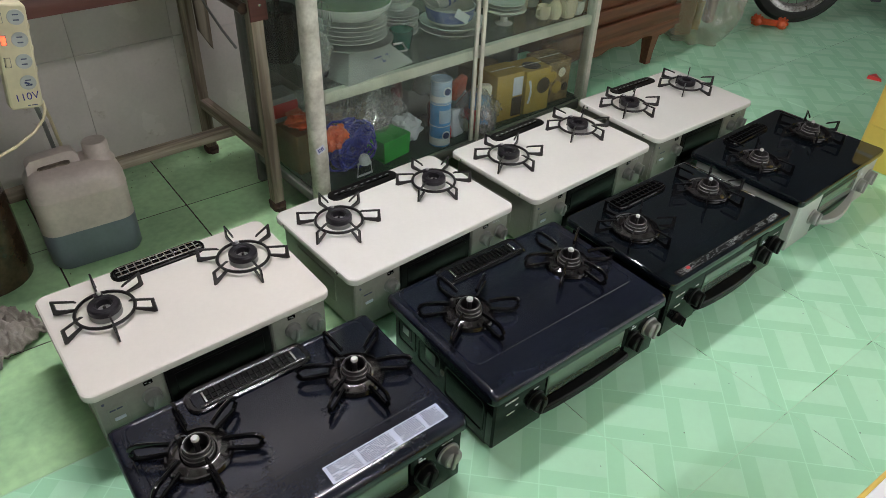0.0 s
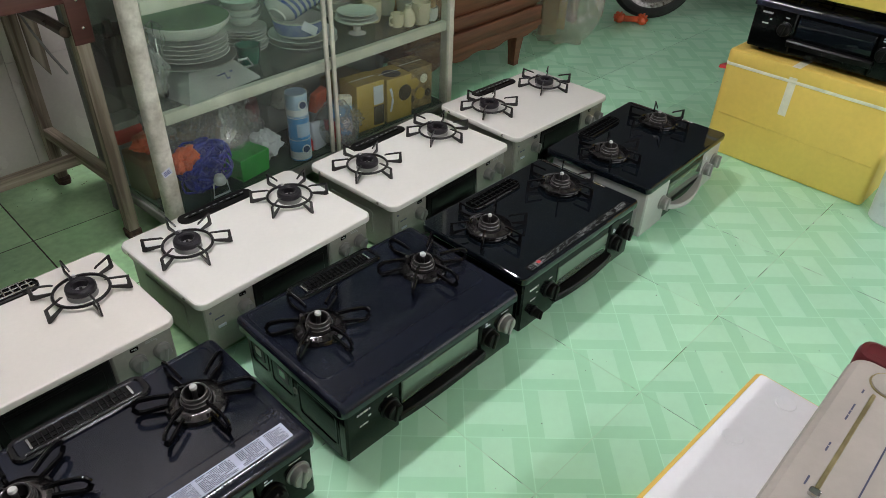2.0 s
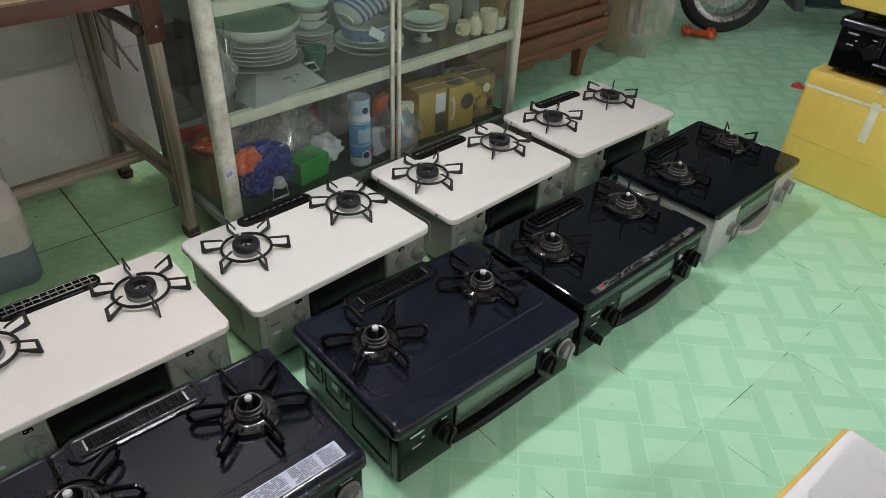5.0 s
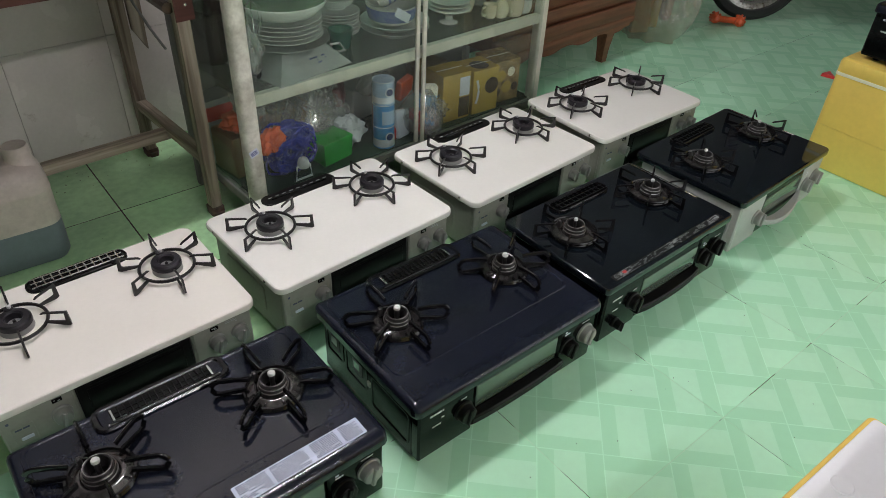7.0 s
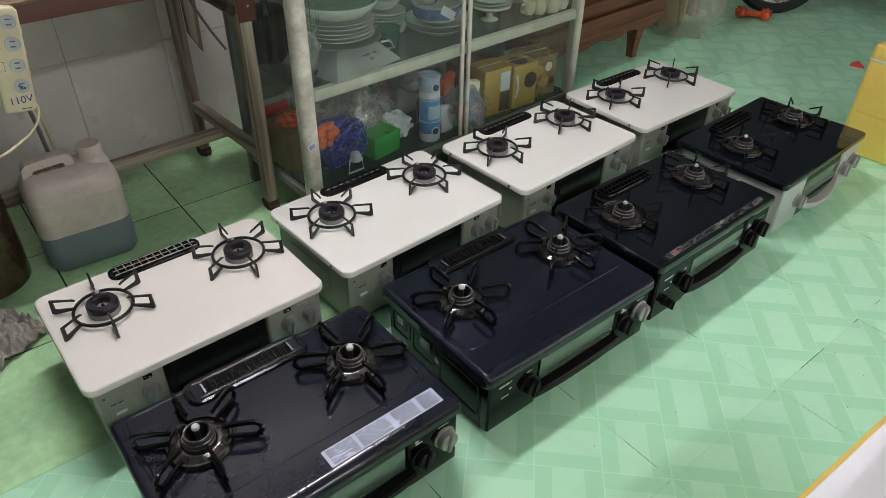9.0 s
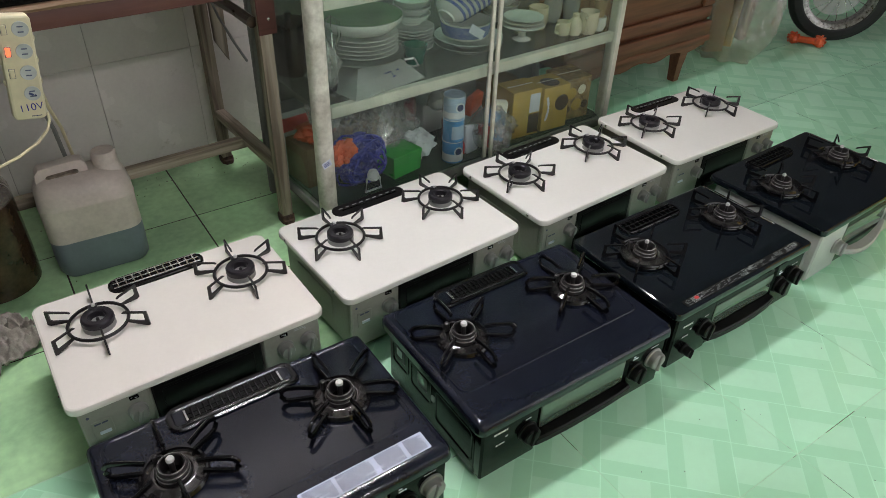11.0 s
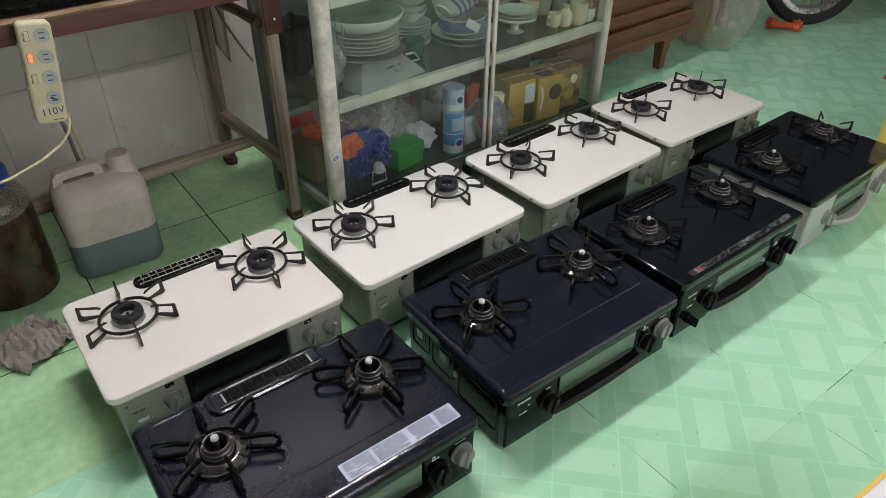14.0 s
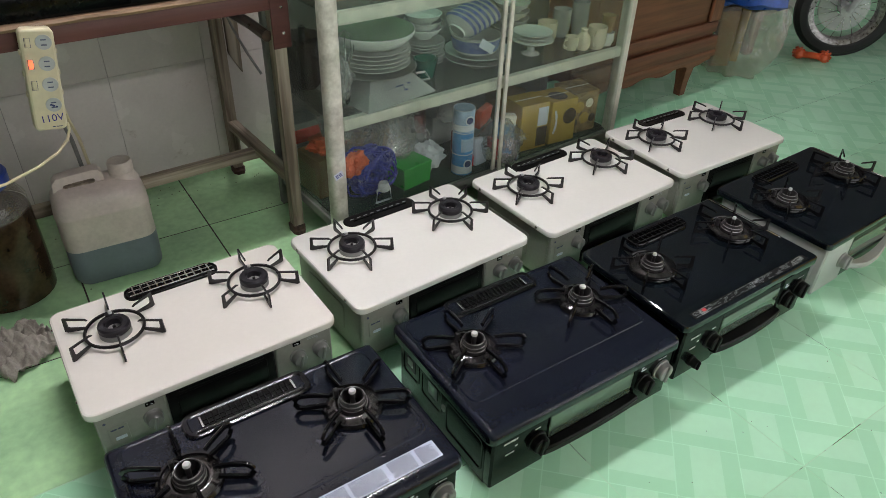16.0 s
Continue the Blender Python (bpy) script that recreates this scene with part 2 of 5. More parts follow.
    foam_yellow=shader("yellow_wrapped_foam", (0.90, 0.655, 0.150), 0.42, vary=0.05, scale=3, fine=60, bump=0.12),
    tape=shader("pale_tape", (0.90, 0.86, 0.70), 0.3, vary=0.08, scale=14),
    foam_white=shader("white_foam", (0.92, 0.93, 0.97), 0.6, vary=0.02, scale=8, bump=0.05),
    beige=shader("beige_plastic", (0.43, 0.395, 0.355), 0.45, vary=0.05, scale=10, bump=0.04),
    gold=shader("brass_trim", (0.45, 0.38, 0.20), 0.35, metal=0.7, vary=0.15, scale=25),
    maroon=shader("maroon_plastic", (0.12, 0.018, 0.022), 0.35, vary=0.15),
    jug=shader("milky_plastic", (0.56, 0.485, 0.445), 0.4, vary=0.12, scale=9, bump=0.06),
    jug_wet=shader("plastic_with_grey_liquid", (0.15, 0.18, 0.215), 0.35, vary=0.08, scale=9),
    strip=shader("cream_plastic", (0.62, 0.56, 0.38), 0.4, vary=0.06, scale=20),
    jar_glass=shader("brown_filled_jar", (0.050, 0.030, 0.016), 0.10, vary=0.4, scale=14, rvar=0.05),
    jar_clear=clear("clear_jar_shoulder", (0.70, 0.66, 0.60), 0.05, 0.75),
    blue_lid=shader("blue_lid", (0.03, 0.06, 0.30), 0.35, vary=0.12),
    rag=shader("grey_brown_cloth", (0.31, 0.285, 0.25), 0.9, vary=0.2, scale=18, fine=200, bump=0.5),
    rusty=shader("rusty_iron", (0.075, 0.045, 0.03), 0.8, vary=0.35, scale=40, bump=0.4),
    pole_wood=wood("dark_varnished_pole", (0.085, 0.055, 0.035), (0.03, 0.02, 0.014), 0.3, axis=1),
    cable=shader("cream_cable", (0.60, 0.52, 0.34), 0.45, vary=0.06),
    grey_pipe=shader("grey_cable", (0.18, 0.18, 0.17), 0.5, vary=0.08),
)
# brown smudges here and there on the wall tiles
n_, l_ = M["wall_tile"].node_tree.nodes, M["wall_tile"].node_tree.links
at_, blot, cut, smudge = n_.new("ShaderNodeNewGeometry"), n_.new("ShaderNodeTexNoise"), n_.new("ShaderNodeMapRange"), n_.new("ShaderNodeMix")
blot.inputs["Scale"].default_value, blot.inputs["Detail"].default_value, blot.inputs["Roughness"].default_value = 7.0, 8.0, 0.7
cut.inputs[1].default_value, cut.inputs[2].default_value, cut.inputs[4].default_value = 0.62, 0.76, 0.75
smudge.data_type = "RGBA"
smudge.inputs[7].default_value = (0.24, 0.17, 0.12, 1)
l_.new(at_.outputs["Position"], blot.inputs["Vector"])
l_.new(blot.outputs["Fac"], cut.inputs[0])
l_.new(cut.outputs[0], smudge.inputs[0])
l_.new(n_["Principled BSDF"].inputs["Base Color"].links[0].from_socket, smudge.inputs[6])
l_.new(smudge.outputs[2], n_["Principled BSDF"].inputs["Base Color"])
# dark worn stretches in the floor's joints
n_, l_ = M["grout"].node_tree.nodes, M["grout"].node_tree.links
crack, ramp = n_.new("ShaderNodeTexNoise"), n_.new("ShaderNodeValToRGB")
crack.inputs["Scale"].default_value, crack.inputs["Detail"].default_value = 9.0, 2.0
ramp.color_ramp.elements[0].position, ramp.color_ramp.elements[0].color = 0.535, (0.46, 0.72, 0.50, 1)
ramp.color_ramp.elements[1].position, ramp.color_ramp.elements[1].color = 0.56, (0.07, 0.035, 0.025, 1)
l_.new(n_["Texture Coordinate"].outputs["Object"], crack.inputs["Vector"])
l_.new(crack.outputs["Fac"], ramp.inputs[0])
# beyond y 1.40 every joint takes one dark brown
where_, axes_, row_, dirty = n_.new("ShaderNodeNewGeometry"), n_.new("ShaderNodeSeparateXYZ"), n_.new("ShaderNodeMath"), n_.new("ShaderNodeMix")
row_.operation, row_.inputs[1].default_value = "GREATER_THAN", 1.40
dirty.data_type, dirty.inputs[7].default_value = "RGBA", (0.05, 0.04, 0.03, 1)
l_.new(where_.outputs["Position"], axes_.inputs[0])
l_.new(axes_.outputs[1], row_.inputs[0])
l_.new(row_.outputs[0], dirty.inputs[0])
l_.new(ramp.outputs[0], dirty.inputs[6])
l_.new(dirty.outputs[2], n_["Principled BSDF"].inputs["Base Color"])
M["tube"] = glow("lit_tube", (1.0, 0.945, 0.965), TUBE_POWER)
# glow of the panel added outside the assumed opening
M["street"] = glow("front_glow_panel", (1.0, 0.97, 0.99), STREET_GLOW)
M["fill_tube"] = glow("unseen_fill_tube", (1.0, 0.945, 0.965), TUBE2_POWER)
M["pilot"] = glow("lit_switch", (1.0, 0.10, 0.04), 2.5)


# ---- mesh tools ----
class Geo:
    """Collects rings, boxes and sweeps into one mesh."""

    def __init__(self):
        self.v, self.f = [], []

    def rings(self, rings, closed=True, cap0=True, cap1=True, m=None):
        base, k = len(self.v), len(rings[0])
        for r in rings:
            for p in r:
                self.v.append(tuple(m @ Vector(p)) if m else tuple(p))
        for i in range(len(rings) - 1):
            for j in range(k if closed else k - 1):
                a, b = base + i * k + j, base + i * k + (j + 1) % k
                self.f.append((a, b, b + k, a + k))
        if cap0:
            self.f.append(tuple(base + j for j in reversed(range(k))))
        if cap1:
            self.f.append(tuple(base + (len(rings) - 1) * k + j for j in range(k)))
        return self

    def rr(self, w, d, r, z0, z1, b=0.003, b0=None, n=5, m=None, lean=0.0):
        """Prism on a rounded rectangle, its upper rim bevelled by b and its lower by b0."""
        b0 = b if b0 is None else b0
        def ring(inset, z, k=1.0):
            hw, hd, rr = w / 2 - inset, d / 2 - inset, max(r - inset, 0.0004)
            out = []
            for cx, cy, a0 in ((1, 1, 0), (-1, 1, 90), (-1, -1, 180), (1, -1, 270)):
                for i in range(n):
                    a = radians(a0 + 90 * i / (n - 1))
                    out.append((cx * (hw - rr) + rr * math.cos(a), cy * (hd - rr) + rr * math.sin(a), z))
            return out
        rs = []
        if b0:
            rs += [ring(b0, z0), ring(b0 * 0.3, z0 + b0 * 0.3)]
        rs += [ring(0, z0 + b0)] + ([ring(0, z1 - b)] if b else [ring(0, z1)])
        if b:
            rs += [ring(b * 0.3, z1 - b * 0.3), ring(b, z1)]
        return self.rings(rs, m=m)

    def box(self, x, y, z, sx, sy, sz, b=0.003, m=None):
        b = min(b, sx * 0.4, sy * 0.4, sz * 0.4)
        t = Matrix.Translation((x, y, z))
        return self.rr(sx, sy, b, -sz / 2, sz / 2, b, n=2, m=(m @ t) if m else t)

    def lathe(self, prof, seg=24, m=None, cap0=True, cap1=True):
        rs = [[(r * math.cos(2 * math.pi * i / seg), r * math.sin(2 * math.pi * i / seg), z) for i in range(seg)] for r, z in prof]
        return self.rings(rs, cap0=cap0, cap1=cap1, m=m)

    def sweep(self, pts, r, seg=6, closed=False, flat=1.0, m=None):
        """A round bar along a line of points."""
        pts = [Vector(p) for p in pts]
        n = len(pts)
        rs, up = [], Vector((0, 0, 1))
        for i, p in enumerate(pts):
            a, b = pts[(i - 1) % n] if (closed or i) else p, pts[(i + 1) % n] if (closed or i < n - 1) else p
            t = (b - a).normalized()
            s = t.cross(up)
            if s.length < 1e-3:
                s = t.cross(Vector((0, 1, 0)))
            s.normalize()
            u = s.cross(t)
            rs.append([p + r * (math.cos(2 * math.pi * k / seg) * s * flat + math.sin(2 * math.pi * k / seg) * u) for k in range(seg)])
        if closed:
            rs.append(rs[0])
        return self.rings(rs, cap0=not closed, cap1=not closed, m=m)

    def torus(self, R, r, z=0.0, seg=28, k=6, flat=1.0, m=None):
        return self.sweep([(R * math.cos(2 * math.pi * i / seg), R * math.sin(2 * math.pi * i / seg), z) for i in range(seg)], r, k, True, flat, m)

    def mesh(self, name, material, angle=35):
        me = bpy.data.meshes.new(name)
        me.from_pydata(self.v, [], self.f)
        me.validate()
        bm = bmesh.new()
        bm.from_mesh(me)
        bmesh.ops.recalc_face_normals(bm, faces=bm.faces)
        bm.to_mesh(me)
        bm.free()
        me.set_sharp_from_angle(angle=radians(angle))
        me.polygons.foreach_set("use_smooth", [len(p.vertices) < 5 for p in me.polygons])
        me.materials.append(material)
        return me


def part(name, g, material, parent, label="", m=None):
    ob = new(name, g.mesh(name, material))
    ob.parent = parent
    if m:
        ob.matrix_basis = m
    return tagged(ob, label) if label else ob


def thing(name, m, label, category, group="", kind=""):
    ob = new(name)
    ob.empty_display_size = 0.05
    ob.matrix_basis = m
    return tagged(ob, label, category, group, kind)


def solid(name, g, material, m, label, category, group="", kind=""):
    ob = new(name, g.mesh(name, material))
    ob.matrix_basis = m
    return tagged(ob, label, category, group, kind)


def wobble(g, amount, scale, seed=0.0):
    """Pushes the points of a soft thing about."""
    g.v = [tuple(Vector(p) + amount * noise.noise_vector(Vector(p) * scale + Vector((seed, seed * 0.7, 0)))) for p in g.v]
    return g


RX = Matrix.Rotation(radians(90), 4, "X")    # turns a prism's top towards -y


def front(x, y, z):
    """Placement on a front face that looks towards -y."""
    return Matrix.Translation((x, y, z)) @ RX


# ---- structure ----
ROOM = (-1.9, 7.2, -2.2, WALL_Y)


def slab(name, x0, x1, y0, y1, z0, z1, material, label, category):
    g = Geo().box((x0 + x1) / 2, (y0 + y1) / 2, (z0 + z1) / 2, x1 - x0, y1 - y0, z1 - z0, 0.002)
    return solid(name, g, material, Matrix(), label, category, kind="structure")


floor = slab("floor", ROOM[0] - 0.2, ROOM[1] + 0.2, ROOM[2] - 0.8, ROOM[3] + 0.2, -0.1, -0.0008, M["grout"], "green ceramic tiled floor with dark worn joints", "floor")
wall_north = slab("wall_north", ROOM[0] - 0.2, ROOM[1] + 0.2, WALL_Y, WALL_Y + 0.15, 0, CEIL, M["plaster"], "painted wall faced with grey-white tiles at its foot", "wall")
# an assumed, unseen wide opening; the glowing panel beyond adds soft front fill
DOOR = (0.5, 6.6, 2.45)
slab("wall_south_a", ROOM[0] - 0.2, DOOR[0], ROOM[2] - 0.15, ROOM[2], 0, CEIL, M["plaster"], "plain painted wall", "wall")
slab("wall_south_b", DOOR[1], ROOM[1] + 0.2, ROOM[2] - 0.15, ROOM[2], 0, CEIL, M["plaster"], "plain painted wall", "wall")
slab("wall_south_c", DOOR[0], DOOR[1], ROOM[2] - 0.15, ROOM[2], DOOR[2], CEIL, M["plaster"], "plain painted wall over the wide opening", "wall")
slab("backdrop", DOOR[0] - 1.5, DOOR[1] + 1.5, ROOM[2] - 0.85, ROOM[2] - 0.80, -0.1, CEIL, M["street"], "glowing panel added outside an assumed wide opening", "backdrop")
slab("wall_west", ROOM[0] - 0.15, ROOM[0], ROOM[2], ROOM[3], 0, CEIL, M["plaster"], "plain painted wall", "wall")
slab("wall_east", ROOM[1], ROOM[1] + 0.15, ROOM[2], ROOM[3], 0, CEIL, M["plaster"], "plain painted wall", "wall")
slab("ceiling", ROOM[0] - 0.2, ROOM[1] + 0.2, ROOM[2] - 0.2, ROOM[3] + 0.2, CEIL, CEIL + 0.1, M["ceiling"], "plain painted ceiling", "ceiling")

# two lit tubes: one over the cabinet, one unseen fill added across the room
for at, glowing, turn in ((TUBE_AT, "tube", 8), (TUBE2_AT, "fill_tube", 0)):
    lamp = thing("tube_lamp", pose(*at, 0, 0, turn), "unseen lit white fluorescent tube lamp hung from the ceiling", "lamp", "tube lamps")
    part("batten", Geo().box(0, 0, 0.055, 1.28, 0.06, 0.05, 0.008), M["sticker"], lamp)
    part("tube", Geo().lathe([(0.002, -0.6), (0.016, -0.598), (0.016, 0.598), (0.002, 0.6)], 10, Matrix.Rotation(radians(90), 4, "Y")), M[glowing], lamp)
    for sx in (-1, 1):
        part("lamp_holder", Geo().box(sx * 0.612, 0, 0.012, 0.02, 0.04, 0.05, 0.004), M["sticker"], lamp)
        part("suspension_wire", Geo().sweep([(sx * 0.5, 0, 0.08), (sx * 0.5, 0, CEIL - at[2])], 0.003, 5), M["chrome"], lamp)
    # unseen sheet added to block the tube's light towards the wall
    if glowing == "tube":
        part("reflector", Geo().rings([[(x, y, z) for y, z in ((-0.02, 0.034), (0.03, 0.034), (0.10, -0.012), (0.104, -0.010), (0.034, 0.038), (-0.02, 0.038))] for x in (-0.64, 0.64)]), M["sticker"], lamp, "unseen sheet added to keep the tube's light off the wall")


# ---- gas stoves ----
def loop_finger(a, ring):
    """One finger of a cast trivet: a thin upright plate, cut out in its middle."""
    g = Geo()
    m = Matrix.Rotation(a, 4, "Z")
    t = 0.0042
    out = [(0.058, 0.036), (0.064, 0.040), (0.116, 0.041), (0.118, 0.002), (0.110, 0.000), (ring, 0.010)]
    hole = [(0.060, 0.0350), (0.066, 0.0362), (0.1085, 0.0360), (0.1080, 0.0150), (0.103, 0.0130), (ring + 0.002, 0.0155)]
    rings = [[(r, y, z) for r, z in line] for y, line in ((-t / 2, out), (t / 2, out), (t / 2, hole), (-t / 2, hole), (-t / 2, out))]
    g.rings(rings, closed=False, cap0=False, cap1=False, m=m)
    for (ra, za), (rb, zb) in ((out[0], hole[0]), (out[-1], hole[-1])):
        k = len(g.v)
        g.v += [tuple(m @ Vector(p)) for p in ((ra, -t / 2, za), (ra, t / 2, za), (rb, t / 2, zb), (rb, -t / 2, zb))]
        g.f.append((k, k + 1, k + 2, k + 3))
    return g


def wire_finger(a):
    """One finger of an enamelled trivet: a rounded loop of flat bar."""
    m = Matrix.Rotation(a, 4, "Z")
    pts = [(0.048, 0, 0.039), (0.078, 0, 0.043), (0.105, 0, 0.043), (0.115, 0, 0.039), (0.120, 0, 0.031), (0.120, 0, 0.018), (0.115, 0, 0.009), (0.104, 0, 0.006), (0.078, 0, 0.009), (0.054, 0, 0.011)]
    return Geo().sweep(pts, 0.0066, 8, flat=0.62, m=m)


def trivet(parent, x, y, z, kind, turn, coat="iron"):
    tv = part("trivet", Geo().torus(0.066 if kind == "cast" else 0.060, 0.0042, 0.012 if kind == "cast" else 0.007, 36, 6), M[coat], parent, "black iron trivet with six fingers", pose(x, y, z, 0, 0, turn))
    for i in range(6):
        a = radians(60 * i)
        part("finger", loop_finger(a, 0.066) if kind == "cast" else wire_finger(a), M[coat], tv)
    return tv


def burner_white(parent, x, y, z):
    b = part("burner", Geo().lathe([(0.037, 0), (0.0365, 0.005), (0.034, 0.008), (0.033, 0.013)], 30), M["knob_grey"], parent, "gas burner with a dark ring head", pose(x, y, z))
    g = Geo().lathe([(0.0165, 0.010), (0.034, 0.011), (0.0370, 0.015), (0.0365, 0.026), (0.033, 0.0305), (0.022, 0.0310), (0.0180, 0.028), (0.0165, 0.010)], 32)
    part("burner_head", g, M["burner"], b)
    part("burner_throat", Geo().lathe([(0.0168, 0.0115), (0.001, 0.0105)], 20, cap0=False), M["black_matt"], b)
    part("sensor_pin", Geo().lathe([(0.0040, 0), (0.0040, 0.020), (0.0030, 0.0225), (0.001, 0.023)], 12), M["rust"], b)
    part("igniter", Geo().rr(0.020, 0.018, 0.006, 0.0, 0.034, 0.003, 0, 4, m=pose(0.0, 0.036, 0)), M["burner"], b)
    part("igniter_tip", Geo().lathe([(0.0045, 0.033), (0.0045, 0.040), (0.001, 0.041)], 10, pose(0.002, 0.034, 0)), M["sensor"], b, "pale ceramic igniter tip")


def burner_black(parent, x, y, z, cup, pin):
    b = part("burner", Geo().lathe([(0.064, 0.0005), (0.062, 0.004), (0.058, 0.0055), (0.036, 0.0035), (0.034, 0.003)], 36), M["enamel_iron"], parent, "gas burner with heat-stained rings", pose(x, y, z))
    part("burner_cup", Geo().lathe([(0.0600, 0.0050), (0.0560, 0.0060), (0.0500, 0.0085), (0.0440, 0.0110), (0.0390, 0.0125), (0.0350, 0.0115), (0.0310, 0.0060)], 40, cap0=False, cap1=False), M[cup], b, "shiny dished burner collar")
    part("drip_ring", Geo().torus(0.0615, 0.0022, 0.0062, 40, 6, 1.3), M["enamel_iron"], b)
    g = Geo().lathe([(0.0200, 0.0), (0.0310, 0.0), (0.0310, 0.017), (0.0285, 0.019), (0.0285, 0.0255), (0.0262, 0.0275), (0.0262, 0.034), (0.0240, 0.036), (0.0222, 0.035), (0.0205, 0.024), (0.0200, 0.0)], 32)
    part("burner_head", g, M["rust"], b)
    for rr_, zz_ in ((0.0312, 0.0172), (0.0288, 0.0258), (0.0250, 0.0356)):
        part("head_ring", Geo().torus(rr_, 0.0012, zz_, 32, 5), M["ring_metal"], b)
    part("burner_throat", Geo().lathe([(0.0202, 0.005), (0.001, 0.004)], 20, cap0=False), M["black_matt"], b)
    part("sensor_stem", Geo().lathe([(0.0055 * pin, 0.0), (0.0055 * pin, 0.0452)], 12), M["rust"], b)
    part("sensor_pin", Geo().lathe([(0.0070 * pin, 0.0450), (0.0080 * pin, 0.0460), (0.0078 * pin, 0.0505), (0.0064 * pin, 0.0526), (0.001, 0.0530)], 16), M["sensor"], b, "pale sensor cap")
    part("igniter", Geo().box(-0.022, 0.036, 0.019, 0.010, 0.012, 0.030, 0.002).sweep([(-0.020, 0.034, 0.034), (-0.012, 0.024, 0.042), (-0.006, 0.014, 0.043)], 0.0016), M["rust"], b)


def knob(parent, x, y, z, material, r=0.019, label=""):
    g = Geo().lathe([(r * 1.15, 0), (r * 1.15, 0.004), (r, 0.006), (r * 0.96, 0.020), (r * 0.85, 0.023), (0.001, 0.0235)], 24, m=RX)
    g.box(0, -0.021, 0, r * 0.42, 0.016, r * 1.9, 0.002)
    return part("knob", g, material, parent, label, pose(x, y, z, 0, 12, 0))


def bars(rows, w, h, material, parent, m, name="lettering", gap=0.35, seed=1):
    """Unreadable small print: rows of little bars of uneven length, on a face that looks to -y in m."""
    g, rnd = Geo(), random.Random(seed)
    rh = h / rows
    for i in range(rows):
        x = -w / 2
        while x < w / 2 - 0.002:
            k = min(rnd.uniform(0.004, 0.022), w / 2 - x)
            if rnd.random() > gap:
                zc = h / 2 - rh * (i + 0.5)
                n = len(g.v)
                for px, pz in ((x, zc - rh * 0.3), (x + k * 0.86, zc - rh * 0.3), (x + k * 0.86, zc + rh * 0.3), (x, zc + rh * 0.3)):
                    g.v.append((px, 0, pz))
                g.f.append((n, n + 1, n + 2, n + 3))
            x += k
    if g.f:
        tagged(part(name, g, material, parent, "", m), kind="stuff")


def vent_cast(parent, x, y, z, w, d, open_grid, coat="black_matt", wire="chrome"):
    """Exhaust cover at the back of a white stove: a long rounded plate with slots."""
    g = Geo()
    v = part("vent_cover", Geo().rr(w, d, d * 0.48, 0, 0.004, 0.002, 0), M[coat], parent, "black exhaust cover with slots", pose(x, y, z))
    if open_grid:
        part("vent_hole", Geo().rr(w - 0.022, d - 0.02, 0.006, 0.004, 0.0048, 0.0003, 0), M["black_gloss"], v)
        for i in range(11):
            g.box(-w / 2 + 0.024 + i * (w - 0.048) / 10, 0, 0.0085, 0.0035, d - 0.016, 0.006, 0.001)
        for s in (-1, 0, 1):
            g.box(0, s * (d / 2 - 0.010), 0.0095, w - 0.024, 0.0035, 0.006, 0.001)
        part("grid", g, M[wire], v, "shiny wire grid")
        part("rim", Geo().sweep([((w / 2 - d / 2) * sx + d / 2 * 0.92 * math.cos(radians(a)), d / 2 * 0.92 * math.sin(radians(a)), 0.006) for sx, a0 in ((1, -90), (-1, 90)) for a in range(a0, a0 + 181, 30)], 0.003, 6, True), M["enamel_iron"], v)
    else:
        for i in range(9):
            xx = -w / 2 + 0.03 + i * (w - 0.06) / 8
            part("slot", Geo().rr(0.013, 0.0032, 0.0014, 0.0035, 0.0048, 0.0003, 0, m=pose(xx, 0.007, 0)), M["print_grey"], v)
        part("ridge", Geo().sweep([(-w / 2 + 0.03, -0.004, 0.0045), (w / 2 - 0.03, -0.004, 0.0045)], 0.0022), M["enamel_iron"], v)


def vent_comb(parent, x, y, z, w, d):
    """Exhaust grille of a black stove: a sunk trough with a comb of short bars and a mesh."""
    v = part("vent_cover", Geo().rr(w, d, 0.014, 0, 0.006, 0.003, 0), M["navy"], parent, "black exhaust grille with a comb of bars", pose(x, y, z))
    part("vent_hole", Geo().rr(w * 0.76, d * 0.62, 0.004, 0.0055, 0.0066, 0.0003, 0), M["black_matt"], v)
    n = 17
    for i in range(n):
        xx = -w * 0.37 + i * w * 0.74 / (n - 1)
        part("bar", Geo().sweep([(xx, d * 0.30, 0.0075), (xx, d * 0.12, 0.010), (xx, -d * 0.29, 0.0085)], 0.0017, 6), M["enamel_iron"], v)
    for k in (-0.18, 0.02):
        part("cross_bar", Geo().sweep([(-w * 0.37, d * k, 0.0070), (w * 0.37, d * k, 0.0070)], 0.0010, 5), M["black_gloss"], v)
    part("lip", bead(w - 0.008, d - 0.006, 0.016, 0, 0, 0.0050, 0.0042), M["enamel_iron"], v, "rounded glossy rim")
    part("front_lip", Geo().sweep([(-w * 0.43, -d * 0.40, 0.0085), (w * 0.43, -d * 0.40, 0.0085)], 0.0040, 12), M["enamel_iron"], v)
    for sx in (-1, 1):
        part("clip", Geo().box(sx * w * 0.375, -0.004, 0.0105, 0.005, d * 0.5, 0.003, 0.001), M["chrome"], v)


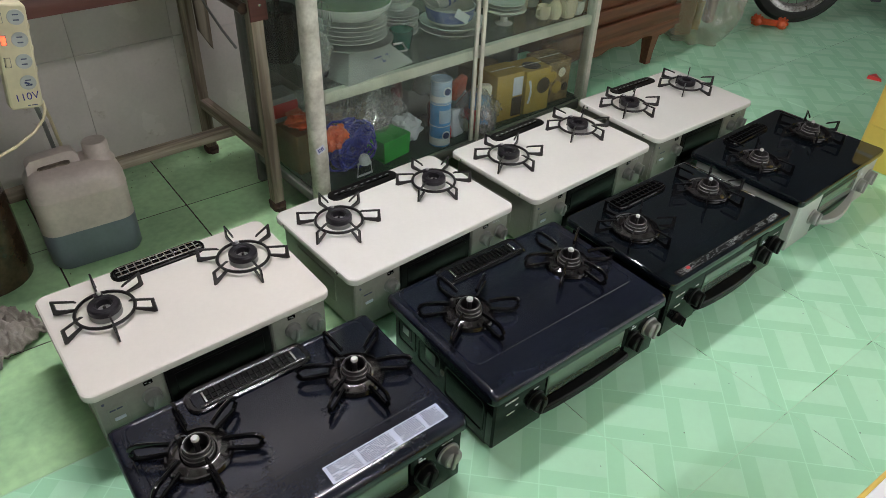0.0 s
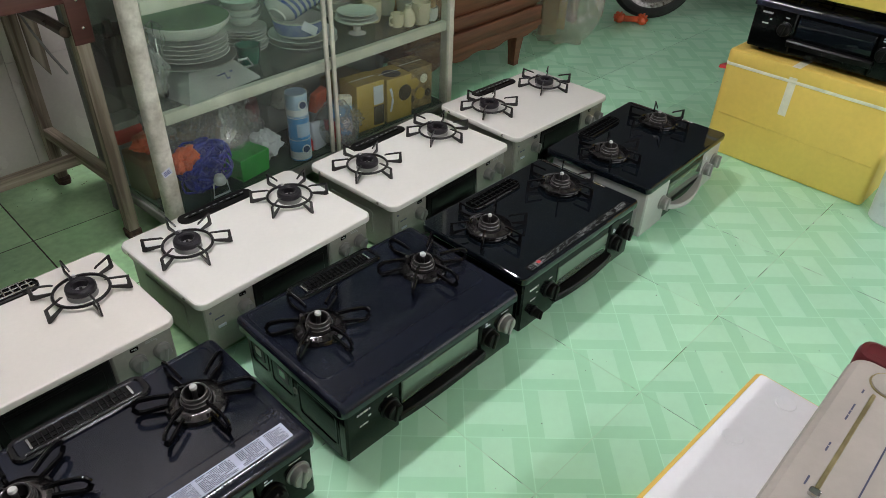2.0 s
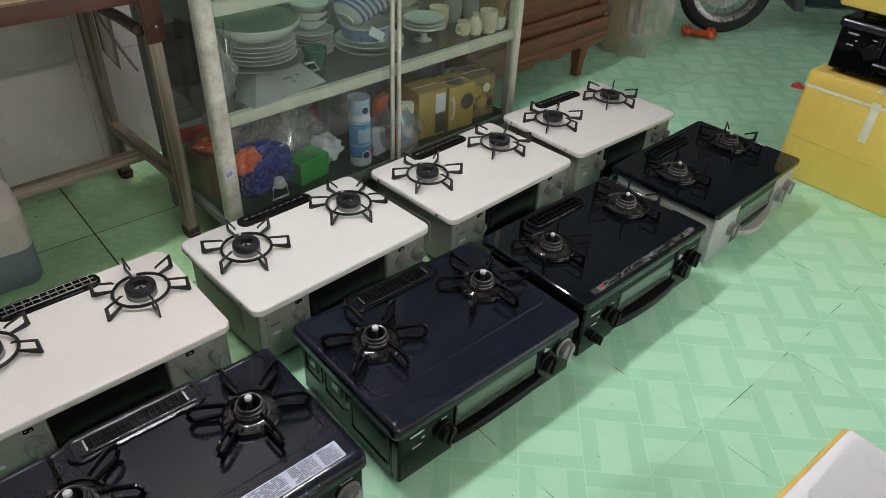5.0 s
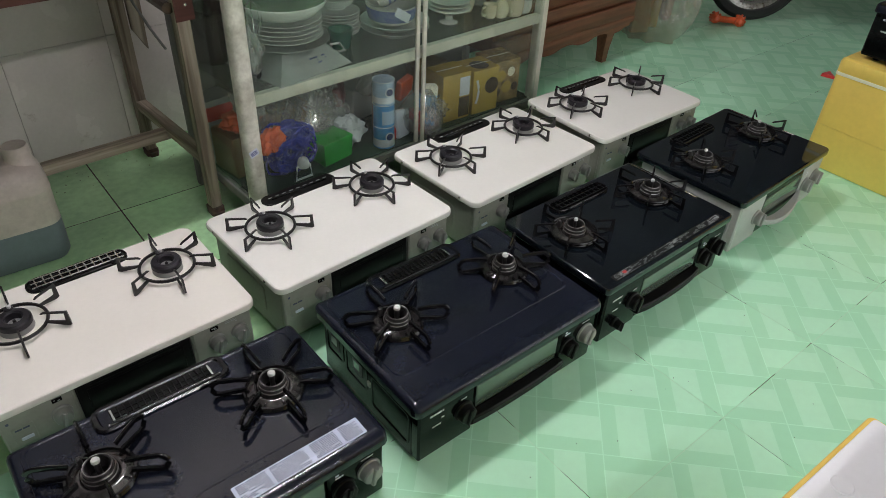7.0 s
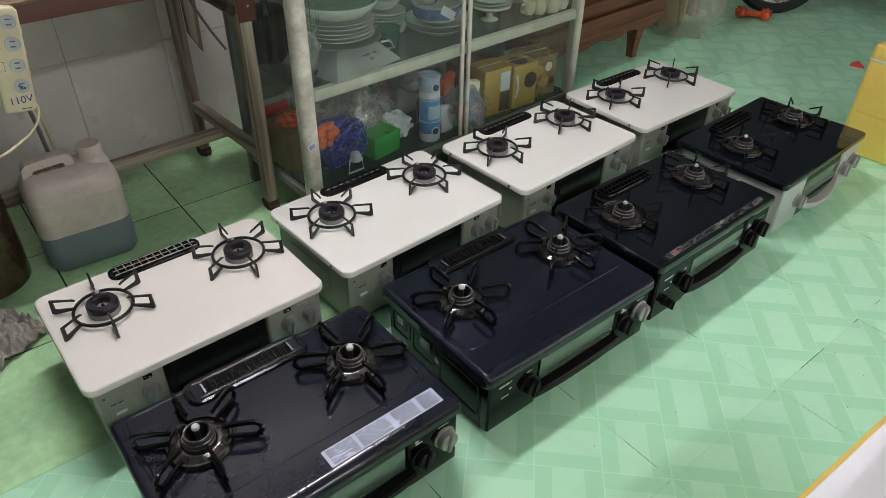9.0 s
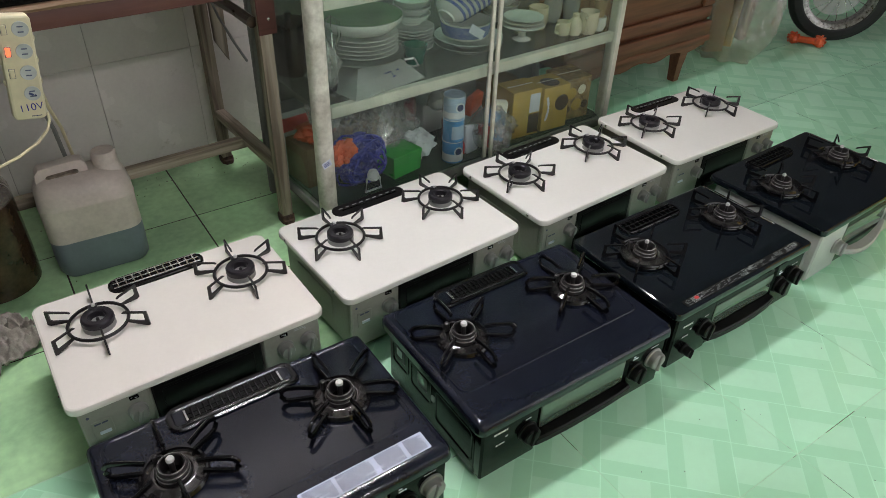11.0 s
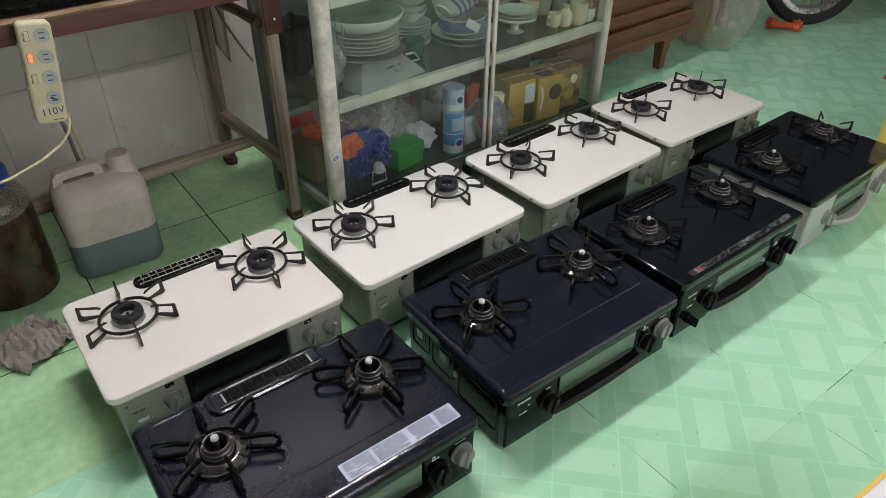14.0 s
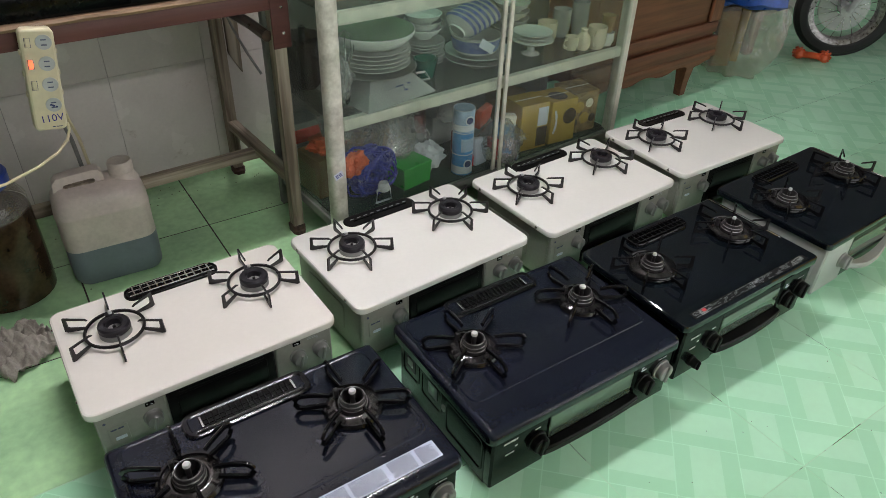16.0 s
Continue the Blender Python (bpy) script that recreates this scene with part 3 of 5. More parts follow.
def white_stove(m, top, group, grid, turn, label):
    s = thing("gas_stove", m, label, "gas stove", group)
    H = 0.205
    part("top_plate", Geo().rr(0.59, 0.397, 0.028, H - 0.019, H, 0.006, 0.003, 7), M[top], s, "smooth pale enamel top plate")
    part("body", Geo().rr(0.556, 0.352, 0.012, 0.014, H - 0.018, 0.002, 0.004), M["grey_body"], s, "grey-beige painted steel body")
    for sx in (-1, 1):
        part("side_dent", Geo().rr(0.20, 0.085, 0.012, 0, 0.0035, 0.003, 0, m=pose(sx * 0.2775, 0.01, 0.10, 90, 0, 90 * sx)), M["grey_body"], s)
        for k in (-0.13, 0.14):
            part("screw", Geo().lathe([(0.005, 0), (0.004, 0.002), (0.001, 0.0024)], 10, pose(sx * 0.295, k, H - 0.009, 0, 90 * sx, 0)), M["chrome"], s)
        for sy in (-1, 1):
            part("foot", Geo().lathe([(0.012, 0), (0.014, 0.004), (0.014, 0.0145)], 14, pose(sx * 0.24, sy * 0.14, 0)), M["black_matt"], s)
    fy = -0.178
    part("front_panel", Geo().box(-0.205, fy, 0.104, 0.148, 0.016, 0.158, 0.004), M["grey_body"], s)
    part("front_panel", Geo().box(0.205, fy, 0.104, 0.148, 0.016, 0.158, 0.004), M["grey_body"], s)
    door = part("grill_door", Geo().box(0, fy + 0.002, 0.103, 0.256, 0.016, 0.150, 0.004), M["black_matt"], s, "black grill door with a dark window")
    part("window", Geo().box(0, fy - 0.0075, 0.125, 0.215, 0.004, 0.062, 0.0015), M["black_matt"], door)
    part("handle", Geo().box(0, fy - 0.022, 0.060, 0.225, 0.024, 0.020, 0.006), M["black_matt"], door)
    part("louvre", Geo().box(0, fy - 0.008, 0.168, 0.20, 0.004, 0.004, 0.001), M["black_matt"], door)
    for kx, r in ((-0.165, 0.019), (0.185, 0.019), (0.245, 0.019)):
        knob(s, kx, fy - 0.008, 0.128, M["knob_grey"], r, "grey round knob")
    for kx in (-0.165, 0.185):
        part("indicator", Geo().rr(0.020, 0.011, 0.002, 0, 0.002, 0.0005, 0, m=front(kx, fy - 0.0075, 0.168)), M["black_gloss"], s)
        bars(2, 0.014, 0.006, M["print_grey"], s, pose(kx, fy - 0.0098, 0.168), seed=int(kx * 1000))
    part("battery_cover", Geo().rr(0.042, 0.050, 0.004, 0, 0.003, 0.001, 0, m=front(-0.240, fy - 0.0075, 0.118)), M["grey_body"], s)
    part("catch", Geo().rr(0.024, 0.008, 0.002, 0, 0.003, 0.001, 0, m=front(-0.238, fy - 0.0105, 0.108)), M["sticker"], s)
    part("peg_hole", Geo().lathe([(0.0035, 0), (0.003, 0.001), (0.0005, 0.0012)], 10, front(-0.262, fy - 0.008, 0.160)), M["ink"], s)
    bars(1, 0.030, 0.008, M["ink"], s, pose(-0.240, fy - 0.0112, 0.136), gap=0.0, seed=5)
    bars(3, 0.030, 0.014, M["print_grey"], s, pose(0.228, fy - 0.0086, 0.168), seed=9)
    vent_cast(s, 0.0, 0.166 if grid else 0.168, H, 0.240 if grid else 0.248, 0.054, grid)
    for bx in (-0.174, 0.174):
        burner_white(s, bx + 0.004, 0.045, H)
        trivet(s, bx + 0.004, 0.045, H, "cast", turn if bx < 0 else turn + 1)
    return s


def black_top(w, d, H):
    """Pressed enamel top: a sunk pan within a rounded bead, the front rolled down."""
    F0, B0 = -d / 2, d / 2
    prof = [(F0 + 0.002, H - 0.032), (F0, H - 0.030), (F0, H - 0.020)]
    prof += [(F0 + 0.026 * (1 - math.sin(radians(a))), H - 0.018 * (1 - math.cos(radians(a)))) for a in (80, 68, 56, 45, 35, 26, 18, 11, 5)]
    prof += [(F0 + 0.030, H), (F0 + 0.036, H), (F0 + 0.106, H), (B0 - 0.016, H), (B0 - 0.013, H), (B0 - 0.005, H - 0.004), (B0, H - 0.012), (B0, H - 0.030), (B0 - 0.002, H - 0.032)]
    rings = []
    for x, drop, shrink in ((0, 0.014, 0.020), (0.0015, 0.007, 0.012), (0.005, 0.003, 0.005), (0.010, 0.0007, 0.0015), (0.014, 0, 0), (0.017, 0, 0)):
        for sx in (-1, 1):
            rings.append((sx * (w / 2 - x), [(sx * (w / 2 - x), y * (1 - 2 * shrink / d), min(z, H - drop) if z > H - 0.03 else z) for y, z in prof]))
    rings.sort(key=lambda q: q[0])
    return Geo().rings([r for _, r in rings])


def bead(w, d, r, cx, cy, z, t):
    pts = []
    for sx, sy, a0 in ((1, 1, 0), (-1, 1, 90), (-1, -1, 180), (1, -1, 270)):
        for i in range(6):
            a = radians(a0 + 18 * i)
            pts.append((cx + sx * (w / 2 - r) + r * math.cos(a), cy + sy * (d / 2 - r) + r * math.sin(a), z))
    return Geo().sweep(pts, t, 6, True, 1.8)


def black_stove(m, label, group, w=0.578, d=0.40, H=0.203, sticker=False, by=0.036, bx0=0.174, label_strip=False, silver=False, turn=31, glass=False, bow_=0.006, dark_window=False):
    s = thing("gas_stove", m, label, "gas stove", group)
    body = M["silver_body"] if silver else M["black_paint"]
    top = M["glass_top"] if glass else M["navy"]
    fy = -d / 2 + 0.022
    if glass:
        part("top_plate", Geo().rr(w, d, 0.018, H - 0.022, H, 0.005, 0.003, 6), top, s, "glossy black top plate")
    else:
        part("top_plate", black_top(w, d, H), top, s, "dark blue-black enamelled steel top")
        part("pan_rim", bead(w - 0.055, d - 0.115, 0.022, 0, 0.042, H - 0.0006, 0.0032), top, s)
    part("body", Geo().rr(w - 0.022, d - 0.05, 0.010, 0.014, H - 0.02, 0.002, 0.004), body, s, "silver-grey painted body" if silver else "glossy black painted steel body")
    for sx in (-1, 1):
        side = lambda yy, zz, off=0.0: pose(sx * (w / 2 - 0.0112 + off), yy, zz, 90, 0, 90 * sx)
        for yy, ww, hh, zz in ((0.128, 0.070, 0.070, 0.122), (0.036, 0.086, 0.076, 0.116), (-0.098, 0.140, 0.096, 0.098)):
            part("pressed_rim", bead(ww, hh, 0.012, 0, 0, 0, 0.0022), body, s, "", side(yy, zz))
        # flat black opening, with a pale patch painted for the light inside
        for yy, zz in ((0.128, 0.128), (0.030, 0.124)):
            part("vent_opening", Geo().rr(0.040, 0.040, 0.004, 0, 0.0012, 0.0004, 0, m=side(yy, zz)), M["black_matt"], s)
            part("vent_inside", Geo().rr(0.024, 0.022, 0.002, 0.0012, 0.0018, 0.0003, 0, m=side(yy + 0.004, zz + 0.004)), M["print_grey"] if yy > 0.1 else M["window"], s)
        part("clip", Geo().rr(0.012, 0.016, 0.002, 0, 0.004, 0.001, 0, m=side(-0.018, 0.112)), M["grey_body"], s)
        for sy in (-1, 1):
            part("foot", Geo().lathe([(0.012, 0), (0.014, 0.004), (0.014, 0.0145)], 14, pose(sx * 0.24, sy * 0.14, 0)), M["black_matt"], s)
    fh = H - 0.046
    for sx, ww in ((-1, 0.158), (1, 0.130)):
        part("front_panel", Geo().box(sx * (w / 2 - ww / 2 - 0.012), fy, 0.018 + fh / 2, ww, 0.030, fh, 0.005), M["silver_body"] if silver else M["black_gloss"], s)
    dx0, dx1 = -w / 2 + 0.172, w / 2 - 0.144
    dc, dw = (dx0 + dx1) / 2, dx1 - dx0
    door = part("grill_door", Geo().box(dc, fy + 0.003, 0.020 + fh / 2, dw, 0.028, fh, 0.004), M["black_gloss"], s, "black grill door with a glass window")
    part("window", Geo().box(dc, fy - 0.0115, 0.121, dw - 0.010, 0.005, 0.070, 0.002), M["glass_top"] if dark_window else M["window"], door, "dark reflecting glass window")
    if silver:
        rings = []
        for i in range(17):
            u = i / 16
            bow = math.sin(math.pi * u) ** 0.8
            x, z = dc - dw / 2 - 0.022 + (dw + 0.044) * u, 0.088 - 0.034 * bow
            y0, y1 = fy - 0.010 - 0.010 * bow, fy - 0.018 - 0.034 * bow
            rings.append([(x, y0, z + 0.008), (x, y1 + 0.004, z + 0.007), (x, y1, z), (x, y1 + 0.003, z - 0.012), (x, y0, z - 0.014)])
        part("handle", Geo().rings(rings), M["silver_body"], door, "broad curved silver-grey handle")
    else:
        g = Geo()
        rings = []
        for i in range(11):
            u = i / 10
            bow = math.sin(math.pi * u)
            x = dc - dw / 2 - 0.012 + (dw + 0.024) * u
            y0, y1 = fy - 0.004, fy - 0.030 - bow_ * bow ** 0.6
            rings.append([(x, y0, 0.078), (x, y1 + 0.004, 0.076), (x, y1, 0.070), (x, y1 + 0.002, 0.052), (x, y0 - 0.006, 0.046), (x, y0, 0.046)])
        part("handle", g.rings(rings), M["black_matt"], door, "broad black plastic handle")
    kn = M["knob_grey"] if silver else M["black_matt"]
    knob(s, dx0 - 0.034, fy - 0.015, 0.105, kn, 0.023, "round control knob")
    knob(s, dx1 + 0.034, fy - 0.015, 0.105, kn, 0.023, "round control knob")
    knob(s, dx1 + 0.094, fy - 0.015, 0.118, M["knob_grey"] if not glass or silver else kn, 0.024, "round control knob")
    if not silver:
        if glass:
            knob(s, -w / 2 + 0.075, fy - 0.015, 0.060, kn, 0.014)
        bars(1, 0.040, 0.011, M["print_grey"], s, pose(-w / 2 + 0.062, fy - 0.0158, 0.150), gap=0.0, seed=3)
        bars(3, 0.034, 0.026, M["print_grey"], s, pose(-w / 2 + 0.066, fy - 0.0158, 0.120), gap=0.55, seed=4)
    bars(2, 0.020, 0.016, M["sticker"], s, pose(dx1 + 0.028, fy - 0.0158, 0.152), gap=0.1, seed=7)
    bars(1, 0.030, 0.005, M["print_grey"], s, pose(dx1 + 0.092, fy - 0.0158, 0.156), gap=0.2, seed=8)
    bars(1, 0.018, 0.006, M["print_grey"], s, pose(dx0 - 0.034, fy - 0.0158, 0.146), gap=0.1, seed=6)
    if glass:
        vent_cast(s, -0.02, d / 2 - 0.048, H, 0.235, 0.056, True, "enamel_iron", "enamel_iron")
    else:
        vent_comb(s, -0.012, d / 2 - 0.038, H - 0.001, 0.27, 0.062)
    lift = 0.0005
    for bx in (-bx0, bx0):
        burner_black(s, bx, by, H + lift, "cup_metal" if sticker or glass else "cup_dark", 0.72 if glass else 1.0)
        trivet(s, bx, by, H + lift, "wire" if not glass else "cast", turn if bx < 0 else turn + 2, "enamel_iron")
    if sticker:
        st = part("sticker", Geo().rr(0.270, 0.044, 0.002, 0, 0.0008, 0.0002, 0, m=pose(0.133, -d / 2 + 0.050, H - 0.0003)), M["label_paper"], s, "white printed instruction sticker")
        for k, (cx, ww) in enumerate(((0.036, 0.062), (0.110, 0.074), (0.186, 0.056), (0.242, 0.040))):
            bars(11, ww, 0.038, M["ink"], st, pose(cx, -d / 2 + 0.050, H + 0.0009, -90, 0, 0), gap=0.12, seed=20 + k)
    if label_strip:
        st = part("label_strip", Geo().rr(w - 0.085, 0.024, 0.002, 0, 0.0005, 0.0001, 0, m=pose(0.004, -d / 2 + 0.024, H - 0.0001)), M["black_matt"], s, "strip of small white printed warnings")
        bars(6, w - 0.10, 0.019, M["print_dim"], st, pose(0.004, -d / 2 + 0.024, H + 0.0007, -90, 0, 0), gap=0.55, seed=31)
        for cx in (-0.19, 0.02, 0.215):
            bars(7, 0.05, 0.020, M["print_grey"], st, pose(cx, -d / 2 + 0.024, H + 0.0009, -90, 0, 0), gap=0.45, seed=int(900 + cx * 100))
        part("red_mark", Geo().rr(0.014, 0.010, 0.004, 0, 0.0006, 0.0002, 0, m=pose(-w / 2 + 0.095, -d / 2 + 0.026, H + 0.0006)), M["red"], st)
    if glass:
        # the rim's highlight is built as a chrome strip
        part("rim_strip", Geo().sweep([(0.274, 0.185, H + 0.0012), (0.277, -0.072, H + 0.0012)], 0.0022, 8), M["chrome"], s, "chrome ridge standing in for the highlight on the rim")
    return s


WHITES, BLACKS = "white-topped stoves in a row on the floor", "black stoves in a row on the floor"
white_stove(pose(0.3825, 1.358, 0, 0, 0, -1.9), "cream", WHITES, True, 27, "cream-topped two-burner gas stove with a wire exhaust grid on the floor")
for wx, wy, wa, tt in ((1.021, 1.3415, 0, 26), (1.671, 1.3175, 0, 29), (2.319, 1.309, -3.2, 30)):
    white_stove(pose(wx, wy, 0, 0, 0, wa), "white", WHITES, False, tt, "white-topped two-burner gas stove with cast iron trivets on the floor")
black_stove(pose(0.381, 0.857, 0, 0, 0, -2.9), "black two-burner gas stove with a white instruction sticker on the floor", BLACKS, 0.606, 0.40, sticker=True)
black_stove(pose(1.050, 0.836, 0, 0, 0, -3.2), "black enamelled two-burner gas stove with broad grill handle on the floor", BLACKS, 0.588, 0.418, by=0.030, bx0=0.171)
black_stove(pose(1.655, 0.800, 0, 0, 0, -2.4), "black two-burner gas stove with a printed warning strip on the floor", BLACKS, 0.580, 0.385, 0.212, label_strip=True, by=0.030, glass=True, turn=30, bow_=0.012)
black_stove(pose(2.308, 0.800, 0, 0, 0, -1.0), "black glass-topped gas stove with a silver-grey front on the floor", BLACKS, 0.580, 0.405, 0.212, by=0.02, silver=True, glass=True, turn=33)

# ---- dirt on the floor ----
rnd = random.Random(41)
g = Geo()
for i in range(84):
    far = i % 3
    x, y = (rnd.uniform(0.45, 0.98), rnd.gauss(2.32, 0.07)) if far == 0 else (rnd.uniform(-0.3, 1.0), rnd.uniform(1.70, 2.42)) if far == 1 else (rnd.uniform(0.9, 2.4), rnd.uniform(-0.1, 0.52))
    r = rnd.uniform(0.0006, 0.0013) if far == 2 else rnd.uniform(0.0008, 0.0022)
    a0 = rnd.uniform(0, 6.28)
    base = [(x + r * rnd.uniform(0.6, 1.4) * math.cos(a0 + k * 1.257), min(2.44, y + r * rnd.uniform(0.6, 1.4) * math.sin(a0 + k * 1.257))) for k in range(5)]
    g.rings([[(px, py, z) for px, py in base] for z in (0.0003, 0.0006 + r * 0.5)])
tagged(solid("floor_dirt", g, M["rusty"], Matrix(), "scattered crumbs of brown dirt on the floor", "dirt"), kind="stuff")

# ---- wooden table by the wall ----
table = thing("work_table", pose(0.008, 0, 0), "rough brown wooden work table with weathered legs by the wall", "table")
g = Geo().rings([[(x, 1.815 + 0.004 * noise.noise((x * 9, 0, 3)), 0.806), (x, 1.812 + 0.006 * noise.noise((x * 11, 2, 0)), 0.813 + 0.002 * noise.noise((x * 14, 0, 0))), (x, 1.818, 0.819), (x, 2.40, 0.819), (x, 2.40, 0.806)] for x in [-0.9 + 0.03 * i for i in range(62)]])
part("tabletop", g, M["board_wood"], table, "pale board with a ragged front edge")
part("apron", Geo().box(-0.01, 1.836, 0.782, 1.80, 0.022, 0.046, 0.003), M["red_wood"], table, "red-brown painted apron")
for lx in (-0.85, 0.888):
    part("corner_plate", Geo().box(lx + 0.004, 1.8225, 0.725, 0.056, 0.006, 0.155, 0.002), M["red_wood"], table, "red-brown plate with two screws")
    for sz in (0.692, 0.765):
        part("screw", Geo().lathe([(0.005, 0), (0.004, 0.002), (0.001, 0.0025)], 10, front(lx + 0.008, 1.819, sz)), M["chrome"], table)
    for ly in (1.848, 2.355):
        part("leg", Geo().rings([[(lx + sx * s, ly + sy * s, z) for sx, sy in ((-1, -1), (1, -1), (1, 1), (-1, 1))] for z, s in ((0, 0.017), (0.2, 0.018), (0.5, 0.0185), (0.80, 0.019))]), M["leg_wood"], table)
        part("shoe", wobble(Geo().rr(0.044, 0.044, 0.006, 0, 0.024 if ly > 2 else 0.030, 0.004, 0.002, 4), 0.004, 60, lx).rings([[(sx * 0.02, -0.02, z) for sx in (-1, 1)] + [(sx * 0.012, -0.034, z) for sx in (1, -1)] for z in (0.0, 0.014)]), M["rusty"], table, "rusty iron shoe", pose(lx, ly, 0))
    part("side_stretcher", Geo().box(lx, 2.10, 0.205, 0.036, 0.470, 0.034, 0.003), M["side_wood"], table)
    part("side_rail", Geo().sweep([(lx - 0.030, 1.845 + 0.128 * k, 0.682 + 0.004 * (k % 2)) for k in range(5)], 0.017, 9), M["pole_wood"], table, "dark varnished pole")
part("long_stretcher", Geo().box(0.02, 2.115, 0.188, 1.74, 0.032, 0.036, 0.003), M["rail_wood"], table)
part("gusset", Geo().rings([[(x, 2.334, z) for x, z in ((0.912, 0.80), (0.915, 0.47), (0.955, 0.395), (0.965, 0.80))], [(x, 2.350, z) for x, z in ((0.912, 0.80), (0.915, 0.47), (0.955, 0.395), (0.965, 0.80))]]), M["leg_wood"], table, "splintered plywood gusset")

box = thing("black_case", pose(0.10, 2.065, 0.820), "flat black plastic case lying on the table", "case")
part("body", Geo().rr(1.35, 0.47, 0.02, 0, 0.085, 0.008, 0.004), M["black_gloss"], box)
part("lid", Geo().rr(1.05, 0.34, 0.03, 0.085, 0.115, 0.01, 0, m=pose(0.02, 0.02, 0)), M["grey_pipe"], box)

# ---- power strip and its cable ----
strip = thing("power_strip", pose(0.268, 1.798, 0.697, 0, 7, 0), "cream power strip with a lit red switch hanging on the table", "power strip")
part("housing", Geo().rr(0.072, 0.245, 0.013, 0, 0.026, 0.006, 0.001, 6, m=front(0, 0, 0)), M["strip"], strip)
for i, z in enumerate((0.092, 0.042, -0.008, -0.058)):
    so = part("socket", Geo().lathe([(0.0175, 0), (0.0170, 0.0016), (0.0155, 0.0012), (0.0005, 0.001)], 22, front(0.012, -0.0262, z)), M["print_grey"], strip, "round grey socket")
    for s in (-1, 1):
        part("slot", Geo().box(0.012, -0.0280, z + s * 0.006, 0.012, 0.002, 0.0028, 0.0005), M["ink"], so)
    if i < 3:
        sw = part("switch", Geo().rr(0.009, 0.020, 0.002, 0, 0.004, 0.001, 0, m=front(-0.021, -0.026, z)), M["pilot"] if i == 1 else M["strip"], strip, "lit red switch" if i == 1 else "")
        part("switch_frame", Geo().sweep([(-0.0268, -0.0265, z - 0.011), (-0.0152, -0.0265, z - 0.011), (-0.0152, -0.0265, z + 0.011), (-0.0268, -0.0265, z + 0.011)], 0.0008, 5, True), M["ink"], sw)
txt = bpy.data.curves.new("lettering", "FONT")
txt.body, txt.size, txt.align_x, txt.align_y, txt.extrude = "110V", 0.025, "CENTER", "CENTER", 0.0002
tob = new("lettering_source", txt)
dg = bpy.context.evaluated_depsgraph_get()
tme = bpy.data.meshes.new_from_object(tob.evaluated_get(dg))
bpy.data.objects.remove(tob)
tme.materials.clear()
tme.materials.append(shader("blue_ink", (0.03, 0.03, 0.22), 0.5, vary=0.1))
lt = new("lettering", tme)
lt.parent, lt.matrix_basis = strip, front(0.004, -0.0264, -0.092) @ Matrix.Rotation(radians(5), 4, "Z")
for z in (0.067, 0.017, -0.033):
    for sx in (-1, 1):
        part("mounting_lug", Geo().box(sx * 0.0365, -0.010, z, 0.006, 0.014, 0.012, 0.002), M["strip"], strip)
bars(1, 0.018, 0.008, M["ink_blue"], strip, pose(0.012, -0.0290, -0.060, 0, 28, 0), gap=0.0, seed=12)
bars(1, 0.024, 0.004, M["ink"], strip, pose(0.014, -0.0265, -0.113), gap=0.1, seed=13)
cord = Geo().sweep([(0.292, 1.79, 0.580), (0.291, 1.785, 0.562), (0.280, 1.78, 0.540), (0.25, 1.77, 0.517), (0.20, 1.76, 0.497), (0.12, 1.75, 0.478), (-0.05, 1.74, 0.462), (-0.3, 1.76, 0.48)], 0.0036, 6)
solid("cable", cord, M["cable"], Matrix(), "cream electric cable hanging from the power strip", "cable")
hose = Geo().sweep([(0.285, 1.86, 0.79), (0.286, 1.90, 0.62), (0.305, 2.00, 0.50), (0.325, 2.09, 0.40), (0.335, 2.12, 0.28), (0.335, 2.13, 0.14), (0.335, 2.14, 0.008)], 0.006, 6)
solid("hose", hose, M["grey_pipe"], Matrix(), "grey flexible hose hanging behind the jug", "hose")
solid("hose", Geo().sweep([(0.300, 1.86, 0.79), (0.301, 1.90, 0.62), (0.321, 2.00, 0.50), (0.345, 2.09, 0.40), (0.356, 2.12, 0.28), (0.358, 2.13, 0.14), (0.358, 2.14, 0.008)], 0.005, 6), M["cable"], Matrix(), "pale thin hose hanging behind the jug", "hose")
solid("cable", Geo().sweep([(0.86, 2.20, 0.78), (0.862, 2.18, 0.70), (0.872, 2.12, 0.62), (0.878, 2.04, 0.565), (0.880, 1.96, 0.53)], 0.0045, 6), M["knob_grey"], Matrix(), "thin grey cable hanging beside the table leg", "cable")

# ---- jug, jar, rag ----
jug = thing("jerrycan", pose(0.338, 1.985, 0, 0, 0, -6), "translucent white plastic jerrycan part filled with grey liquid", "jerrycan")
def jug_ring(z, w, d, r, dx=0.0):
    out = []
    for sx, sy, a0 in ((1, 1, 0), (-1, 1, 90), (-1, -1, 180), (1, -1, 270)):
        for i in range(7):
            a = radians(a0 + 15 * i)
            out.append((dx + sx * (w / 2 - r) + r * math.cos(a), sy * (d / 2 - r) + r * math.sin(a), z))
    return out


